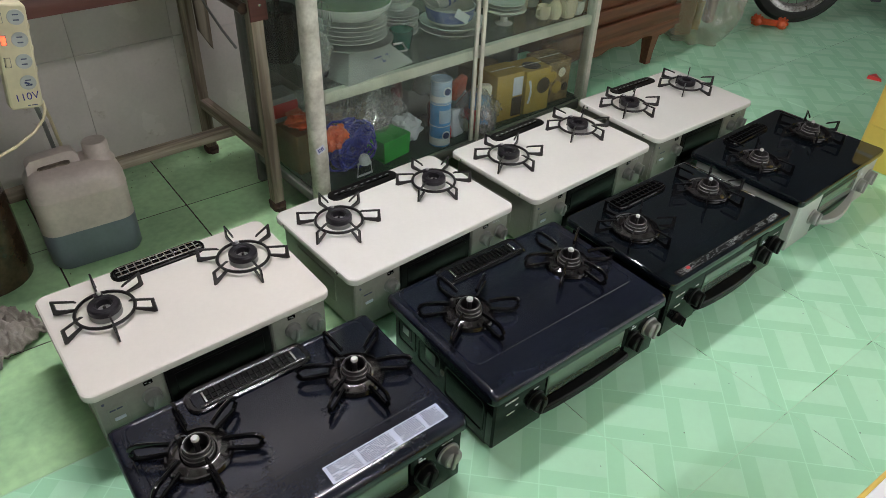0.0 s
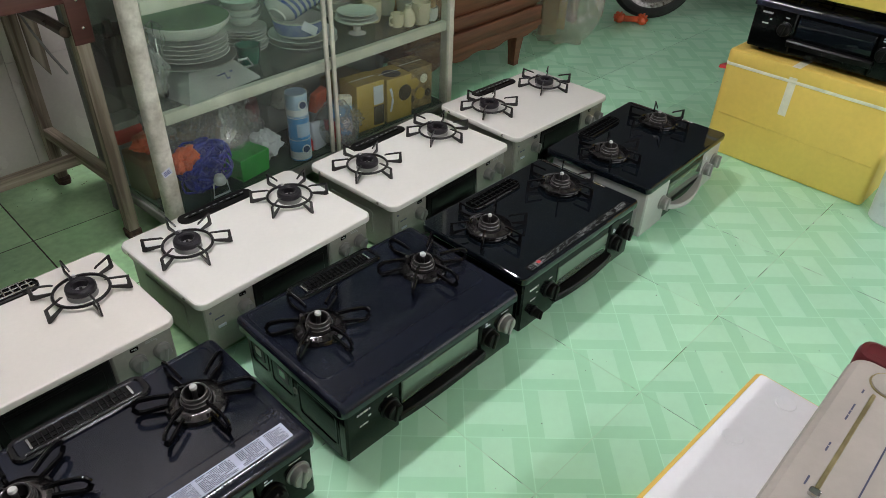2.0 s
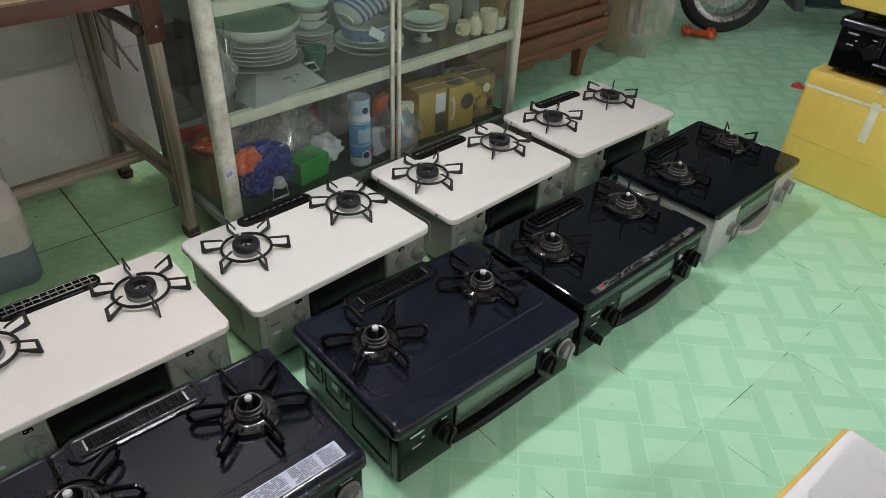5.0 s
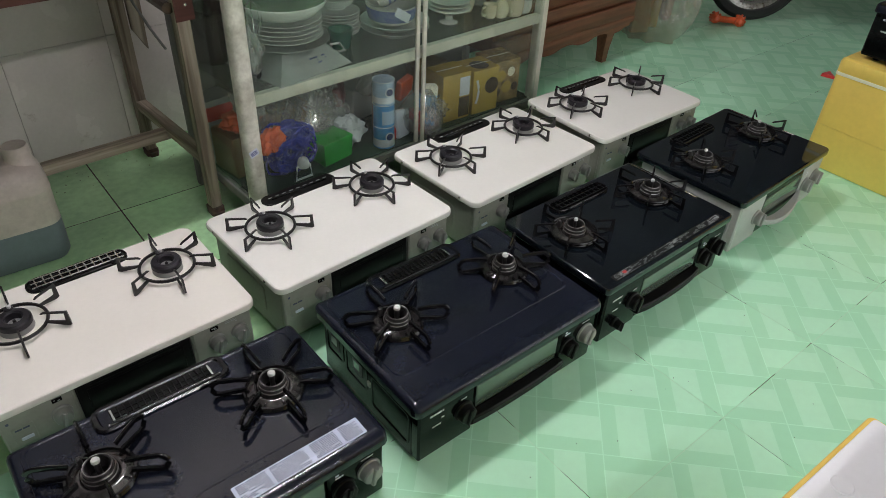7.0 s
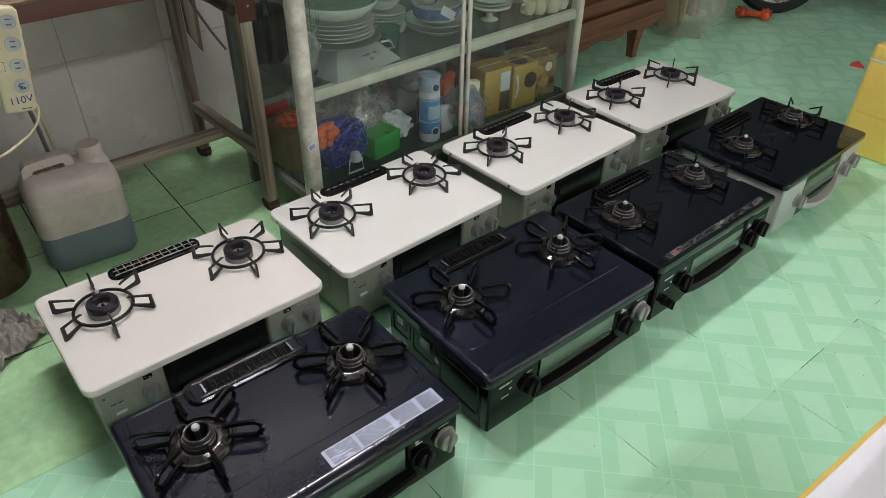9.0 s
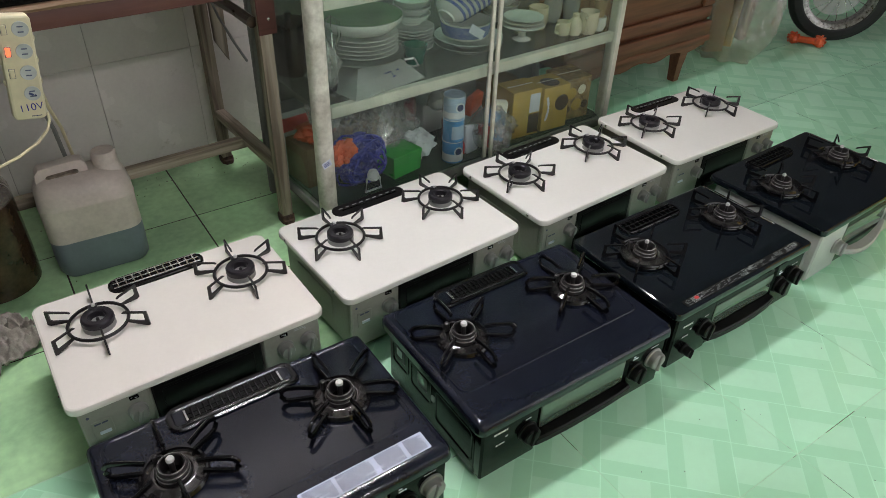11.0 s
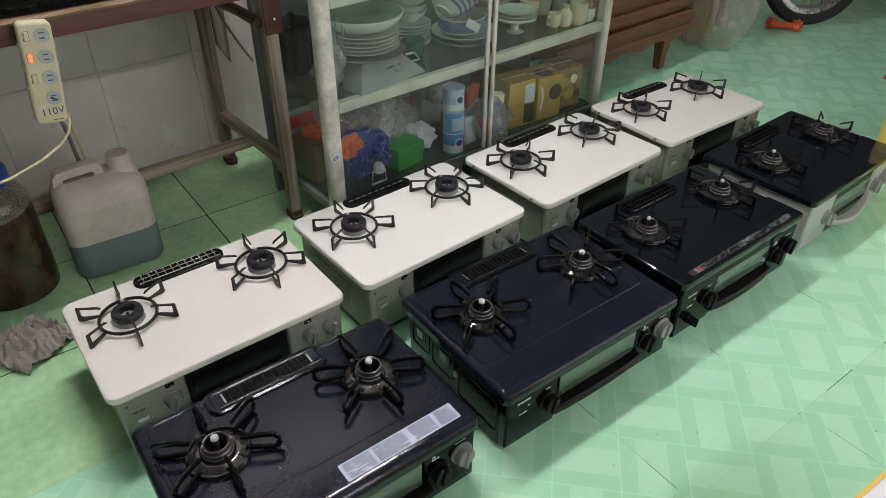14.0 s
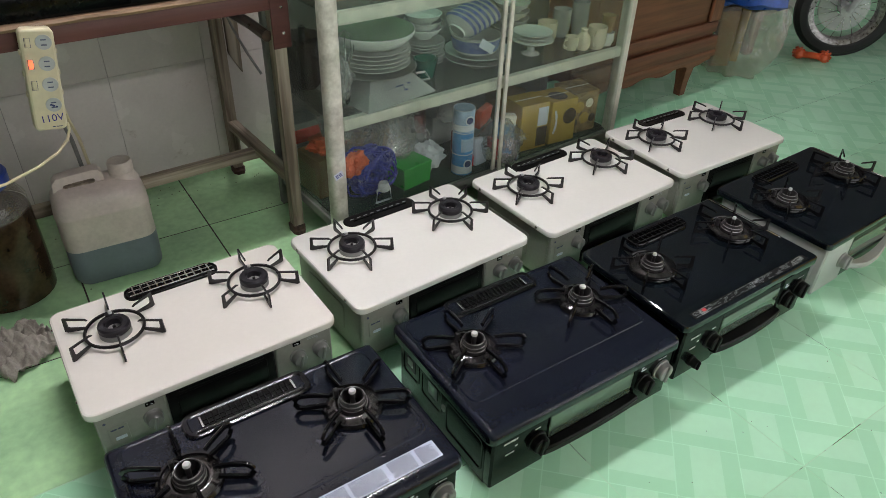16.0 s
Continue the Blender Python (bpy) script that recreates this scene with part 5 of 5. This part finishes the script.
for bx, by_, w, d, h, mat_, lab in ((1.825, 1.730, 0.130, 0.11, 0.185, "yellow_card", "yellow printed carton in the cabinet"), (1.965, 1.720, 0.125, 0.12, 0.175, "yellow_card", "yellow carton with a dark round picture"), (2.105, 1.745, 0.13, 0.13, 0.170, "flower_card", "brown patterned carton in the cabinet")):
    c = thing("carton", pose(bx, by_, SH0, 0, 0, -6), lab, "carton", "cartons in the cabinet")
    part("carton_body", Geo().box(0, 0, h / 2, w, d, h, 0.002), M[mat_], c)
    part("flap_line", Geo().box(0, 0, h + 0.0006, w * 0.9, 0.004, 0.0012, 0.0003), M["tape"], c)
    if bx < 1.9:
        part("label_patch", Geo().rr(w * 0.36, h * 0.40, 0.002, 0, 0.0012, 0.0003, 0, m=front(w * 0.28, -d / 2, h * 0.70)), M["sticker"], c)
        part("picture", Geo().rr(w * 0.38, h * 0.42, 0.002, 0, 0.0012, 0.0003, 0, m=front(w * 0.28, -d / 2, h * 0.26)), M["photo"], c)
    elif mat_ == "yellow_card":
        part("label_strip", Geo().sweep([(-w * 0.36 + 0.010 * math.sin(k * 0.52), -d / 2 - 0.0002, h * (0.25 + 0.09 * k)) for k in range(7)], 0.006, 6, flat=0.12), M["sticker"], c)
        part("picture", Geo().lathe([(0.032, 0.0), (0.032, 0.0012), (0.001, 0.0014)], 26, front(w * 0.22, -d / 2, h * 0.60)), M["photo"], c)
        part("vignette", Geo().lathe([(0.038, 0.0), (0.034, 0.001), (0.001, 0.0011)], 26, pose(-w * 0.02, -d * 0.1, h)), M["photo"], c)
    else:
        for k, (px, pz, pr) in enumerate(((-0.03, 0.11, 0.024), (0.02, 0.12, 0.020), (0.0, 0.06, 0.026), (-0.045, 0.045, 0.016), (0.042, 0.055, 0.018))):
            part("flower", Geo().lathe([(pr, 0.0), (pr * 0.9, 0.0008), (pr * 0.4, 0.0012), (0.001, 0.0010)], 9, front(px, -d / 2, pz)), M["tape" if k % 2 else "yellow_card"] if k < 3 else M["photo"], c)
for i, (sx, sy, sz, c) in enumerate(((1.56, 1.72, 0.045, "red"), (1.60, 1.76, 0.05, "milk_blue"), (1.65, 1.72, 0.06, "tape"), (1.71, 1.76, 0.055, "orange"), (1.57, 1.80, 0.10, "maroon"), (1.68, 1.82, 0.11, "print_grey"))):
    solid("packet", wobble(Geo().rr(0.075, 0.05, 0.012, 0, sz, 0.012, 0.004, 4), 0.008, 26, i), M[c], pose(sx, sy, SH0, 0, 0, 30 * i), "crumpled printed food packet in the cabinet", "packet", "packets in the cabinet")
for i in range(3):
    solid("carton", Geo().box(0, 0, 0.06, 0.16, 0.09, 0.12, 0.003), M[("brown_card", "print_grey", "brown_card")[i]], pose(1.25 + 0.33 * i, 1.95, SH0, 0, 0, 5 * i), "dim carton at the back of the cabinet", "carton", "cartons in the cabinet")

solid("clear_bag", wobble(wobble(Geo().lathe([(0.001, 0.0), (0.075, 0.0), (0.090, 0.03), (0.095, 0.09), (0.070, 0.15), (0.035, 0.20), (0.030, 0.235), (0.050, 0.26)], 36, cap1=False), 0.022, 14, 5), 0.008, 45, 6), M["haze"], pose(1.275, 1.85, SH0), "crumpled clear plastic bag standing in the cabinet", "bag")
solid("clear_bag", wobble(wobble(Geo().lathe([(0.001, 0.0), (0.06, 0.0), (0.075, 0.03), (0.075, 0.08), (0.050, 0.13), (0.030, 0.16)], 36, cap1=False), 0.020, 14, 9), 0.008, 45, 2), M["haze"], pose(1.655, 1.68, SH0 + 0.003), "crumpled clear plastic bag standing in the cabinet", "bag")

for bx, by_, bz, bw, bd, bh, seed in ((1.030, 1.780, SH0 + 0.20, 0.13, 0.16, 0.11, 3), (1.170, 1.90, SH0, 0.22, 0.16, 0.26, 7), (1.360, 1.86, SH0, 0.20, 0.16, 0.22, 11), (1.740, 1.70, SH0, 0.12, 0.10, 0.12, 15), (1.56, 1.84, SH0 + 0.11, 0.18, 0.12, 0.10, 19), (1.025, 1.74, SH1, 0.11, 0.14, 0.17, 23)):
    solid("clear_bag", crumple(bw, bd, bh, seed), M["haze"], pose(bx, by_, bz), "crumpled clear plastic bag in the cabinet", "bag", "crumpled bags")
for i, (px, py, pz, pw, ph, pm) in enumerate(((1.64, 1.70, SH0, 0.07, 0.085, "red"), (1.70, 1.72, SH0, 0.08, 0.12, "milk_blue"), (1.735, 1.74, SH0 + 0.002, 0.05, 0.15, "tape"), (1.575, 1.70, SH0, 0.06, 0.10, "sticker"), (1.66, 1.80, SH0 + 0.10, 0.10, 0.07, "orange"), (1.41, 1.84, SH0 + 0.13, 0.09, 0.06, "maroon"), (1.33, 1.90, SH0 + 0.12, 0.11, 0.07, "print_grey"))):
    solid("packet", wobble(Geo().rr(pw, 0.030, 0.008, 0, ph, 0.008, 0.004, 4), 0.007, 30, i + 20), M[pm], pose(px, py, pz, 8 * (-1) ** i, 0, 24 * (i - 3)), "crumpled printed food packet in the cabinet", "packet", "packets in the cabinet")
rc = thing("carton", pose(1.005, 1.975, SH0, 0, 0, 3), "grey carton with a red band in the cabinet corner", "carton", "cartons in the cabinet")
part("carton_body", Geo().box(0, 0, 0.11, 0.10, 0.09, 0.22, 0.003), M["print_grey"], rc)
part("red_band", Geo().box(0, 0, 0.175, 0.102, 0.092, 0.05, 0.003), M["red"], rc, "red printed band")
hk = thing("wire_whisk", pose(1.055, 1.735, SH1, 0, 0, 15), "shiny steel whisk standing in the cabinet", "whisk")
part("whisk_handle", Geo().lathe([(0.007, 0.0), (0.009, 0.03), (0.008, 0.11), (0.004, 0.12)], 12), M["black_gloss"], hk)
for i in range(4):
    a = math.pi * i / 4
    part("loop", Geo().sweep([(r * math.cos(a), r * math.sin(a), z) for r, z in ((-0.006, 0.115), (-0.026, 0.17), (-0.024, 0.21), (0.0, 0.228), (0.024, 0.21), (0.026, 0.17), (0.006, 0.115))], 0.0012, 5), M["chrome"], hk)

# ---- wooden chest ----
ch = thing("wooden_chest", pose(2.705, 2.06, 0.045), "red-brown wooden chest with moulded panels on turned-in legs", "chest")
CW, CD = 0.99, 0.40
part("chest_body", Geo().box(0, 0.01, 0.53, CW, CD - 0.02, 0.70, 0.004), M["chest_wood"], ch)
for z, h, t in ((0.205, 0.07, 0.014), (0.85, 0.06, 0.012)):
    part("moulding", Geo().box(0, -CD / 2 + 0.004, z, CW + 0.012, t * 2, h, 0.006), M["chest_wood"], ch)
part("base_rail", Geo().box(0, -CD / 2 + 0.004, 0.155, CW + 0.024, 0.034, 0.034, 0.006), M["chest_wood"], ch)
part("rail", Geo().box(0, -CD / 2 + 0.006, 0.285, CW - 0.02, 0.018, 0.055, 0.006), M["chest_wood"], ch)
for sx in (-1, 1):
    part("stile", Geo().box(sx * (CW / 2 - 0.045), -CD / 2 + 0.006, 0.565, 0.085, 0.018, 0.50, 0.005), M["chest_stile"], ch)
part("panel", Geo().box(0, -CD / 2 + 0.014, 0.565, CW - 0.20, 0.012, 0.48, 0.005), M["chest_wood"], ch)
g = Geo()
pts = [(-CW / 2, 0.14)] + [(-CW / 2 + CW * i / 24, 0.112 + 0.007 * math.cos(i * math.pi / 3) - (0.005 if i % 6 in (2, 3, 4) else 0)) for i in range(25)] + [(CW / 2, 0.14)]
g.rings([[(x, y, z) for x, z in pts] for y in (-CD / 2 + 0.002, -CD / 2 + 0.020)])
part("carved_skirt", g, M["chest_wood"], ch, "scalloped carved skirt")
for sx in (-1, 1):
    for sy in (-1, 1):
        x, y = sx * (CW / 2 - 0.15 if sx > 0 else CW / 2 - 0.05), sy * (CD / 2 - 0.035)
        part("leg", Geo().rings([[(x + a * s + sx * o, y + b * s, z) for a, b in ((-1, -1), (1, -1), (1, 1), (-1, 1))] for z, s, o in ((-0.045, 0.019, 0.0), (0.02, 0.022, 0.0), (0.10, 0.030, 0.002), (0.16, 0.034, 0.003))]), M["chest_wood"], ch)

# ---- bag, toy, motorbike ----
bag = thing("plastic_sack", pose(3.60, 1.97, 0), "clear plastic sack with brown cardboard inside on the floor", "bag")
for cx, cy, cr, ct in ((-0.075, 0.03, 0.055, "brown_card"), (0.070, 0.05, 0.050, "yellow_card"), (0.0, 0.10, 0.05, "brown_card")):
    part("cardboard_roll", wobble(Geo().rr(cr * 1.7, cr * 1.1, 0.012, 0.02, 0.33, 0.006, 0.006, 4, m=pose(cx, cy, 0, 3, 4 * cx / 0.07, 30 * cx / 0.07)), 0.016, 9, 1), M[ct], bag, "folded brown cardboard")
part("dark_filling", wobble(Geo().rr(0.075, 0.05, 0.02, 0.10, 0.34, 0.01, 0.01, 5, m=pose(0.015, -0.06, 0)), 0.014, 12, 3), M["leg_wood"], bag)
folds = []
for k in range(24):
    z = 0.008 + 0.362 * k / 23
    r0 = 0.150 + 0.062 * min(1, k / 7) - 0.020 * max(0, (k - 15) / 8)
    ring_ = []
    for i in range(72):
        a = 2 * math.pi * i / 72
        f = 0.013 * math.sin(9 * a + 2.2 * math.sin(z * 9)) + 0.010 * abs(math.sin(5.5 * a + z * 16)) + 0.026 * noise.noise((math.cos(a) * 2.2, math.sin(a) * 2.2, z * 7)) + 0.012 * noise.noise((math.cos(a) * 7, math.sin(a) * 7, z * 22))
        ring_.append(((r0 + f) * math.cos(a), (r0 + f) * math.sin(a), z))
    folds.append(ring_)
part("film", Geo().rings(folds, cap1=False), M["film"], bag, "crinkled clear film")
bb2 = wobble(Geo().lathe([(0.001, 0.365), (0.16, 0.36), (0.185, 0.38), (0.18, 0.46), (0.12, 0.54), (0.001, 0.57)], 30), 0.028, 12, 9)
part("blue_bag", bb2, M["blue_bag"], bag, "blue plastic bag stuffed on top")

toy = Geo().sweep([(-0.055, 0, 0.028), (0.055, 0, 0.028)], 0.018, 10)
for sx in (-1, 1):
    for k in range(2):
        toy.lathe([(0.001, -0.026), (0.018, -0.020), (0.027, 0.0), (0.018, 0.020), (0.001, 0.026)], 12, pose(sx * 0.068, (k - 0.5) * 0.030, 0.030))
for sx in (-1, 1):
    for k in range(26):
        a, e = k * 2.4, math.asin(-0.9 + 1.8 * k / 25)
        p = Vector((math.cos(e) * math.cos(a), math.cos(e) * math.sin(a), math.sin(e)))
        toy.sweep([Vector((sx * 0.068, 0, 0.034)) + p * 0.026, Vector((sx * 0.068, 0, 0.034)) + p * 0.036], 0.006, 5)
solid("toy_bone", wobble(toy, 0.004, 60, 2), M["orange"], pose(4.12, 1.795, 0, 0, 0, -62), "orange rubber toy bone on the floor", "toy")

bike = thing("motorbike", pose(4.305, 1.78, 0, 0, 0, -50), "parked motorbike with a dark body and spoked front wheel", "motorbike")
R = 0.268
Q = Matrix.Translation((0, 0, R)) @ Matrix.Rotation(radians(90), 4, "X")
wh = part("wheel", Geo().lathe([(0.034, -0.05), (0.034, 0.05)], 20, Q), M["steel"], bike, "front wheel with silver rim")
part("tyre", Geo().lathe([(0.185, -0.032), (0.205, -0.046), (0.240, -0.044), (R - 0.004, -0.022), (R, 0.0), (R - 0.004, 0.022), (0.240, 0.044), (0.205, 0.046), (0.185, 0.032)], 48, Q, False, False), M["tyre"], wh)
part("rim", Geo().lathe([(0.200, -0.040), (0.180, -0.038), (0.166, -0.030), (0.164, 0.0), (0.166, 0.030), (0.180, 0.038), (0.200, 0.040)], 48, Q, False, False), M["ring_metal"], wh)
part("brake_disc", Geo().lathe([(0.04, -0.040), (0.135, -0.040), (0.135, -0.034), (0.04, -0.034)], 32, Q, False, False), M["steel"], wh)
for i in range(18):
    a = 2 * math.pi * i / 18
    part("spoke", Geo().sweep([(0.034 * math.cos(a + 0.3), 0.03 * (-1) ** i, R + 0.034 * math.sin(a + 0.3)), (0.166 * math.cos(a), 0.006 * (-1) ** i, R + 0.166 * math.sin(a))], 0.002, 5), M["chrome"], wh)
for sy in (-1, 1):
    part("fork_leg", Geo().sweep([(0, sy * 0.075, R), (0.05, sy * 0.078, R + 0.14), (0.16, sy * 0.078, R + 0.48)], 0.019, 10), M["steel"], bike)
fen = []
for i in range(13):
    a = radians(20 + i * 11)
    fen.append([((R + 0.03 - 0.014 * abs(k)) * math.cos(a), 0.026 * k, R + (R + 0.03 - 0.014 * abs(k)) * math.sin(a)) for k in (-2, -1, 0, 1, 2)] + [((R + 0.024 - 0.014 * abs(k)) * math.cos(a), 0.025 * k, R + (R + 0.024 - 0.014 * abs(k)) * math.sin(a)) for k in (2, 1, 0, -1, -2)])
part("mudguard", Geo().rings(fen), M["bike_paint"], bike)
part("leg_shield", Geo().rings([[(x, y, z) for y in (-0.17, -0.10, 0.10, 0.17)] + [(x + 0.05, y, z) for y in (0.17, 0.10, -0.10, -0.17)] for x, z in ((0.36, 0.20), (0.33, 0.38), (0.28, 0.62), (0.22, 0.88))]), M["bike_paint"], bike)
part("body", Geo().rr(0.85, 0.26, 0.08, 0.20, 0.70, 0.06, 0.06, 6, m=pose(0.82, 0, 0)), M["bike_paint"], bike)
part("rear_wheel", Geo().lathe([(0.20, -0.04), (0.27, -0.045), (0.30, 0.0), (0.27, 0.045), (0.20, 0.04)], 36, pose(1.22, 0, 0.30, 90, 0, 0)), M["tyre"], bike)
part("stand", Geo().sweep([(0.60, -0.09, 0.24), (0.95, -0.11, 0.20)], 0.011, 8), M["iron"], bike, "folded-up side stand")

# ---- yellow boxes with a stove between ----


def yellow_box(m, w, d, h, label, group):
    b = thing("foam_box", m, label, "box", group)
    part("box_body", Geo().rr(d, w, 0.018, 0, h - 0.055, 0.002, 0.012, 5), M["foam_yellow"], b)
    part("lid", Geo().rr(d + 0.002, w + 0.002, 0.019, h - 0.053, h, 0.014, 0.002, 5), M["foam_yellow"], b)
    part("tape_band", Geo().rr(d + 0.004, w + 0.004, 0.020, h - 0.062, h - 0.050, 0.001, 0.001, 5), M["tape"], b, "band of pale tape round the lid")
    part("tape_strip", Geo().box(-d / 2 - 0.001, 0.055, h - 0.115, 0.0012, 0.030, 0.150, 0.0003), M["tape"], b)
    part("tape_strip", Geo().box(-d / 2 + 0.05, 0.055, h + 0.0005, 0.12, 0.030, 0.0012, 0.0003), M["tape"], b)
    part("crease", Geo().sweep([(-d / 2 - 0.0005, -w / 2 + 0.02, h * 0.37), (-d / 2 - 0.0005, w / 2 - 0.02, h * 0.40)], 0.0016, 5), M["foam_yellow"], b)
    return b


YB = "yellow wrapped foam boxes"
yellow_box(pose(3.060, 0.417, 0, 0, 0, -4.2), 0.640, 0.45, 0.428, "yellow-wrapped foam box banded with pale tape on the floor", YB)
black_stove(pose(3.065, 0.412, 0.429, 0, 0, -94.2), "black two-burner gas stove standing on a yellow foam box", BLACKS, 0.590, 0.40, 0.200, dark_window=True)
yellow_box(pose(3.055, 0.400, 0.6715, 0, 0, -4.0), 0.640, 0.46, 0.42, "yellow-wrapped foam box stacked on a black stove", YB)
solid("white_tub", Geo().lathe([(0.001, 0.0), (0.070, 0.0), (0.076, 0.004), (0.082, 0.20), (0.086, 0.204), (0.086, 0.215), (0.078, 0.215), (0.001, 0.19)], 32), M["milk_white"], pose(2.80, 0.005, 0), "white plastic tub on the floor beside the yellow box", "tub")
solid("red_scrap", Geo().rings([[(-0.05, -0.03, 0.0), (0.06, 0.0, 0.0), (-0.04, 0.04, 0.0)], [(-0.045, -0.025, 0.012), (0.05, 0.0, 0.004), (-0.035, 0.035, 0.016)]]), M["red"], pose(3.86, 1.067, 0, 0, 0, 20), "small red plastic scrap on the floor", "scrap")

# ---- foam box with a beige appliance, close to the camera ----
wbx = thing("foam_box", pose(0.838, -0.186, 0, 0, 0, -5.4), "white foam box with yellow taped edges on the floor", "box", YB)
part("box_body", Geo().rr(0.66, 0.45, 0.012, 0, 0.440, 0.002, 0.010, 5), M["foam_yellow"], wbx)
part("lid_top", Geo().rr(0.644, 0.434, 0.008, 0.440, 0.446, 0.002, 0.0005, 5), M["foam_white"], wbx, "bare white foam lid")
for k, (x, y) in enumerate(((0.152, 0.182), (0.285, 0.155))):
    part("moulded_dimple", Geo().lathe([(0.018, 0.4455), (0.016, 0.4472), (0.014, 0.4466), (0.001, 0.4465)], 22, pose(x, y, 0)), M["foam_white"], wbx)

ap = thing("beige_appliance", pose(0.78, -0.095, 0.4475, 0, 0, -2.8), "beige plastic appliance with a slider slot and maroon end", "appliance")
part("housing", Geo().rr(0.74, 0.32, 0.030, 0, 0.150, 0.012, 0.004, 7, m=pose(0.0, -0.16, 0)), M["beige"], ap)
part("end_cap", Geo().rr(0.055, 0.322, 0.022, 0.002, 0.152, 0.012, 0.004, 7, m=pose(0.392, -0.16, 0)), M["maroon"], ap, "maroon plastic end cap")
part("slot", Geo().rr(0.235, 0.006, 0.0028, 0.1485, 0.1512, 0.0008, 0, 4, m=pose(0.175, -0.050, 0)), M["gold"], ap, "brass-lined slider slot")
part("slot", Geo().rr(0.20, 0.006, 0.0028, 0.1485, 0.1512, 0.0008, 0, 4, m=pose(-0.055, -0.050, 0)), M["gold"], ap, "brass-lined slider slot")
part("slider", Geo().box(0.060, -0.050, 0.154, 0.012, 0.014, 0.008, 0.002), M["chrome"], ap)
part("dial", Geo().lathe([(0.026, 0.149), (0.025, 0.153), (0.022, 0.1545), (0.001, 0.1545)], 30, pose(0.325, -0.062, 0)), M["beige"], ap, "round flush dial")
part("dial_ring", Geo().torus(0.0265, 0.0016, 0.1505, 30, 6, m=pose(0.325, -0.062, 0)), M["gold"], ap)
part("seam", Geo().box(-0.02, -0.092, 0.1500, 0.66, 0.0022, 0.0012, 0.0003), M["ink"], ap)
bars(1, 0.26, 0.004, M["ink"], ap, pose(0.175, -0.036, 0.1509, -90, 0, 0), gap=0.55, seed=91)

# ---- tiles of the floor and the wall ----
ca, sa = math.cos(radians(-3.3)), math.sin(radians(-3.3))
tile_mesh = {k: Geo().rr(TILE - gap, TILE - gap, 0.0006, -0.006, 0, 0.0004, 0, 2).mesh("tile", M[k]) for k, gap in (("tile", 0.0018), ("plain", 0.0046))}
for i in range(-8, 15):
    for j in range(-8, 6):
        u, v = 0.971 + TILE * (i + 0.5), 0.354 + TILE * (j + 0.5)
        x, y = ca * u - sa * v, sa * u + ca * v
        if not (ROOM[0] - 0.15 < x < ROOM[1] + 0.15 and ROOM[2] - 0.75 < y < ROOM[3] + 0.1):
            continue
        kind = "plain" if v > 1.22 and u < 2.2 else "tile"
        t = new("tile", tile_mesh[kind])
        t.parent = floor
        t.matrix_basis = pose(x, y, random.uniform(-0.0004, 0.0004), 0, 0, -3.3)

WT_W, WT_H = 0.335, 0.43
wt = Geo().rr(WT_W - 0.0011, WT_H - 0.0011, 0.001, 0, 0.008, 0.0012, 0, 2).mesh("wall_tile", M["wall_tile"])
for i in range(-6, 20):
    for j in range(2):
        t = new("wall_tile", wt)
        t.parent = wall_north
        t.matrix_basis = pose(0.53 + WT_W * (i + 0.5), WALL_Y, WT_H * (j + 0.5), 90, 0, 0)
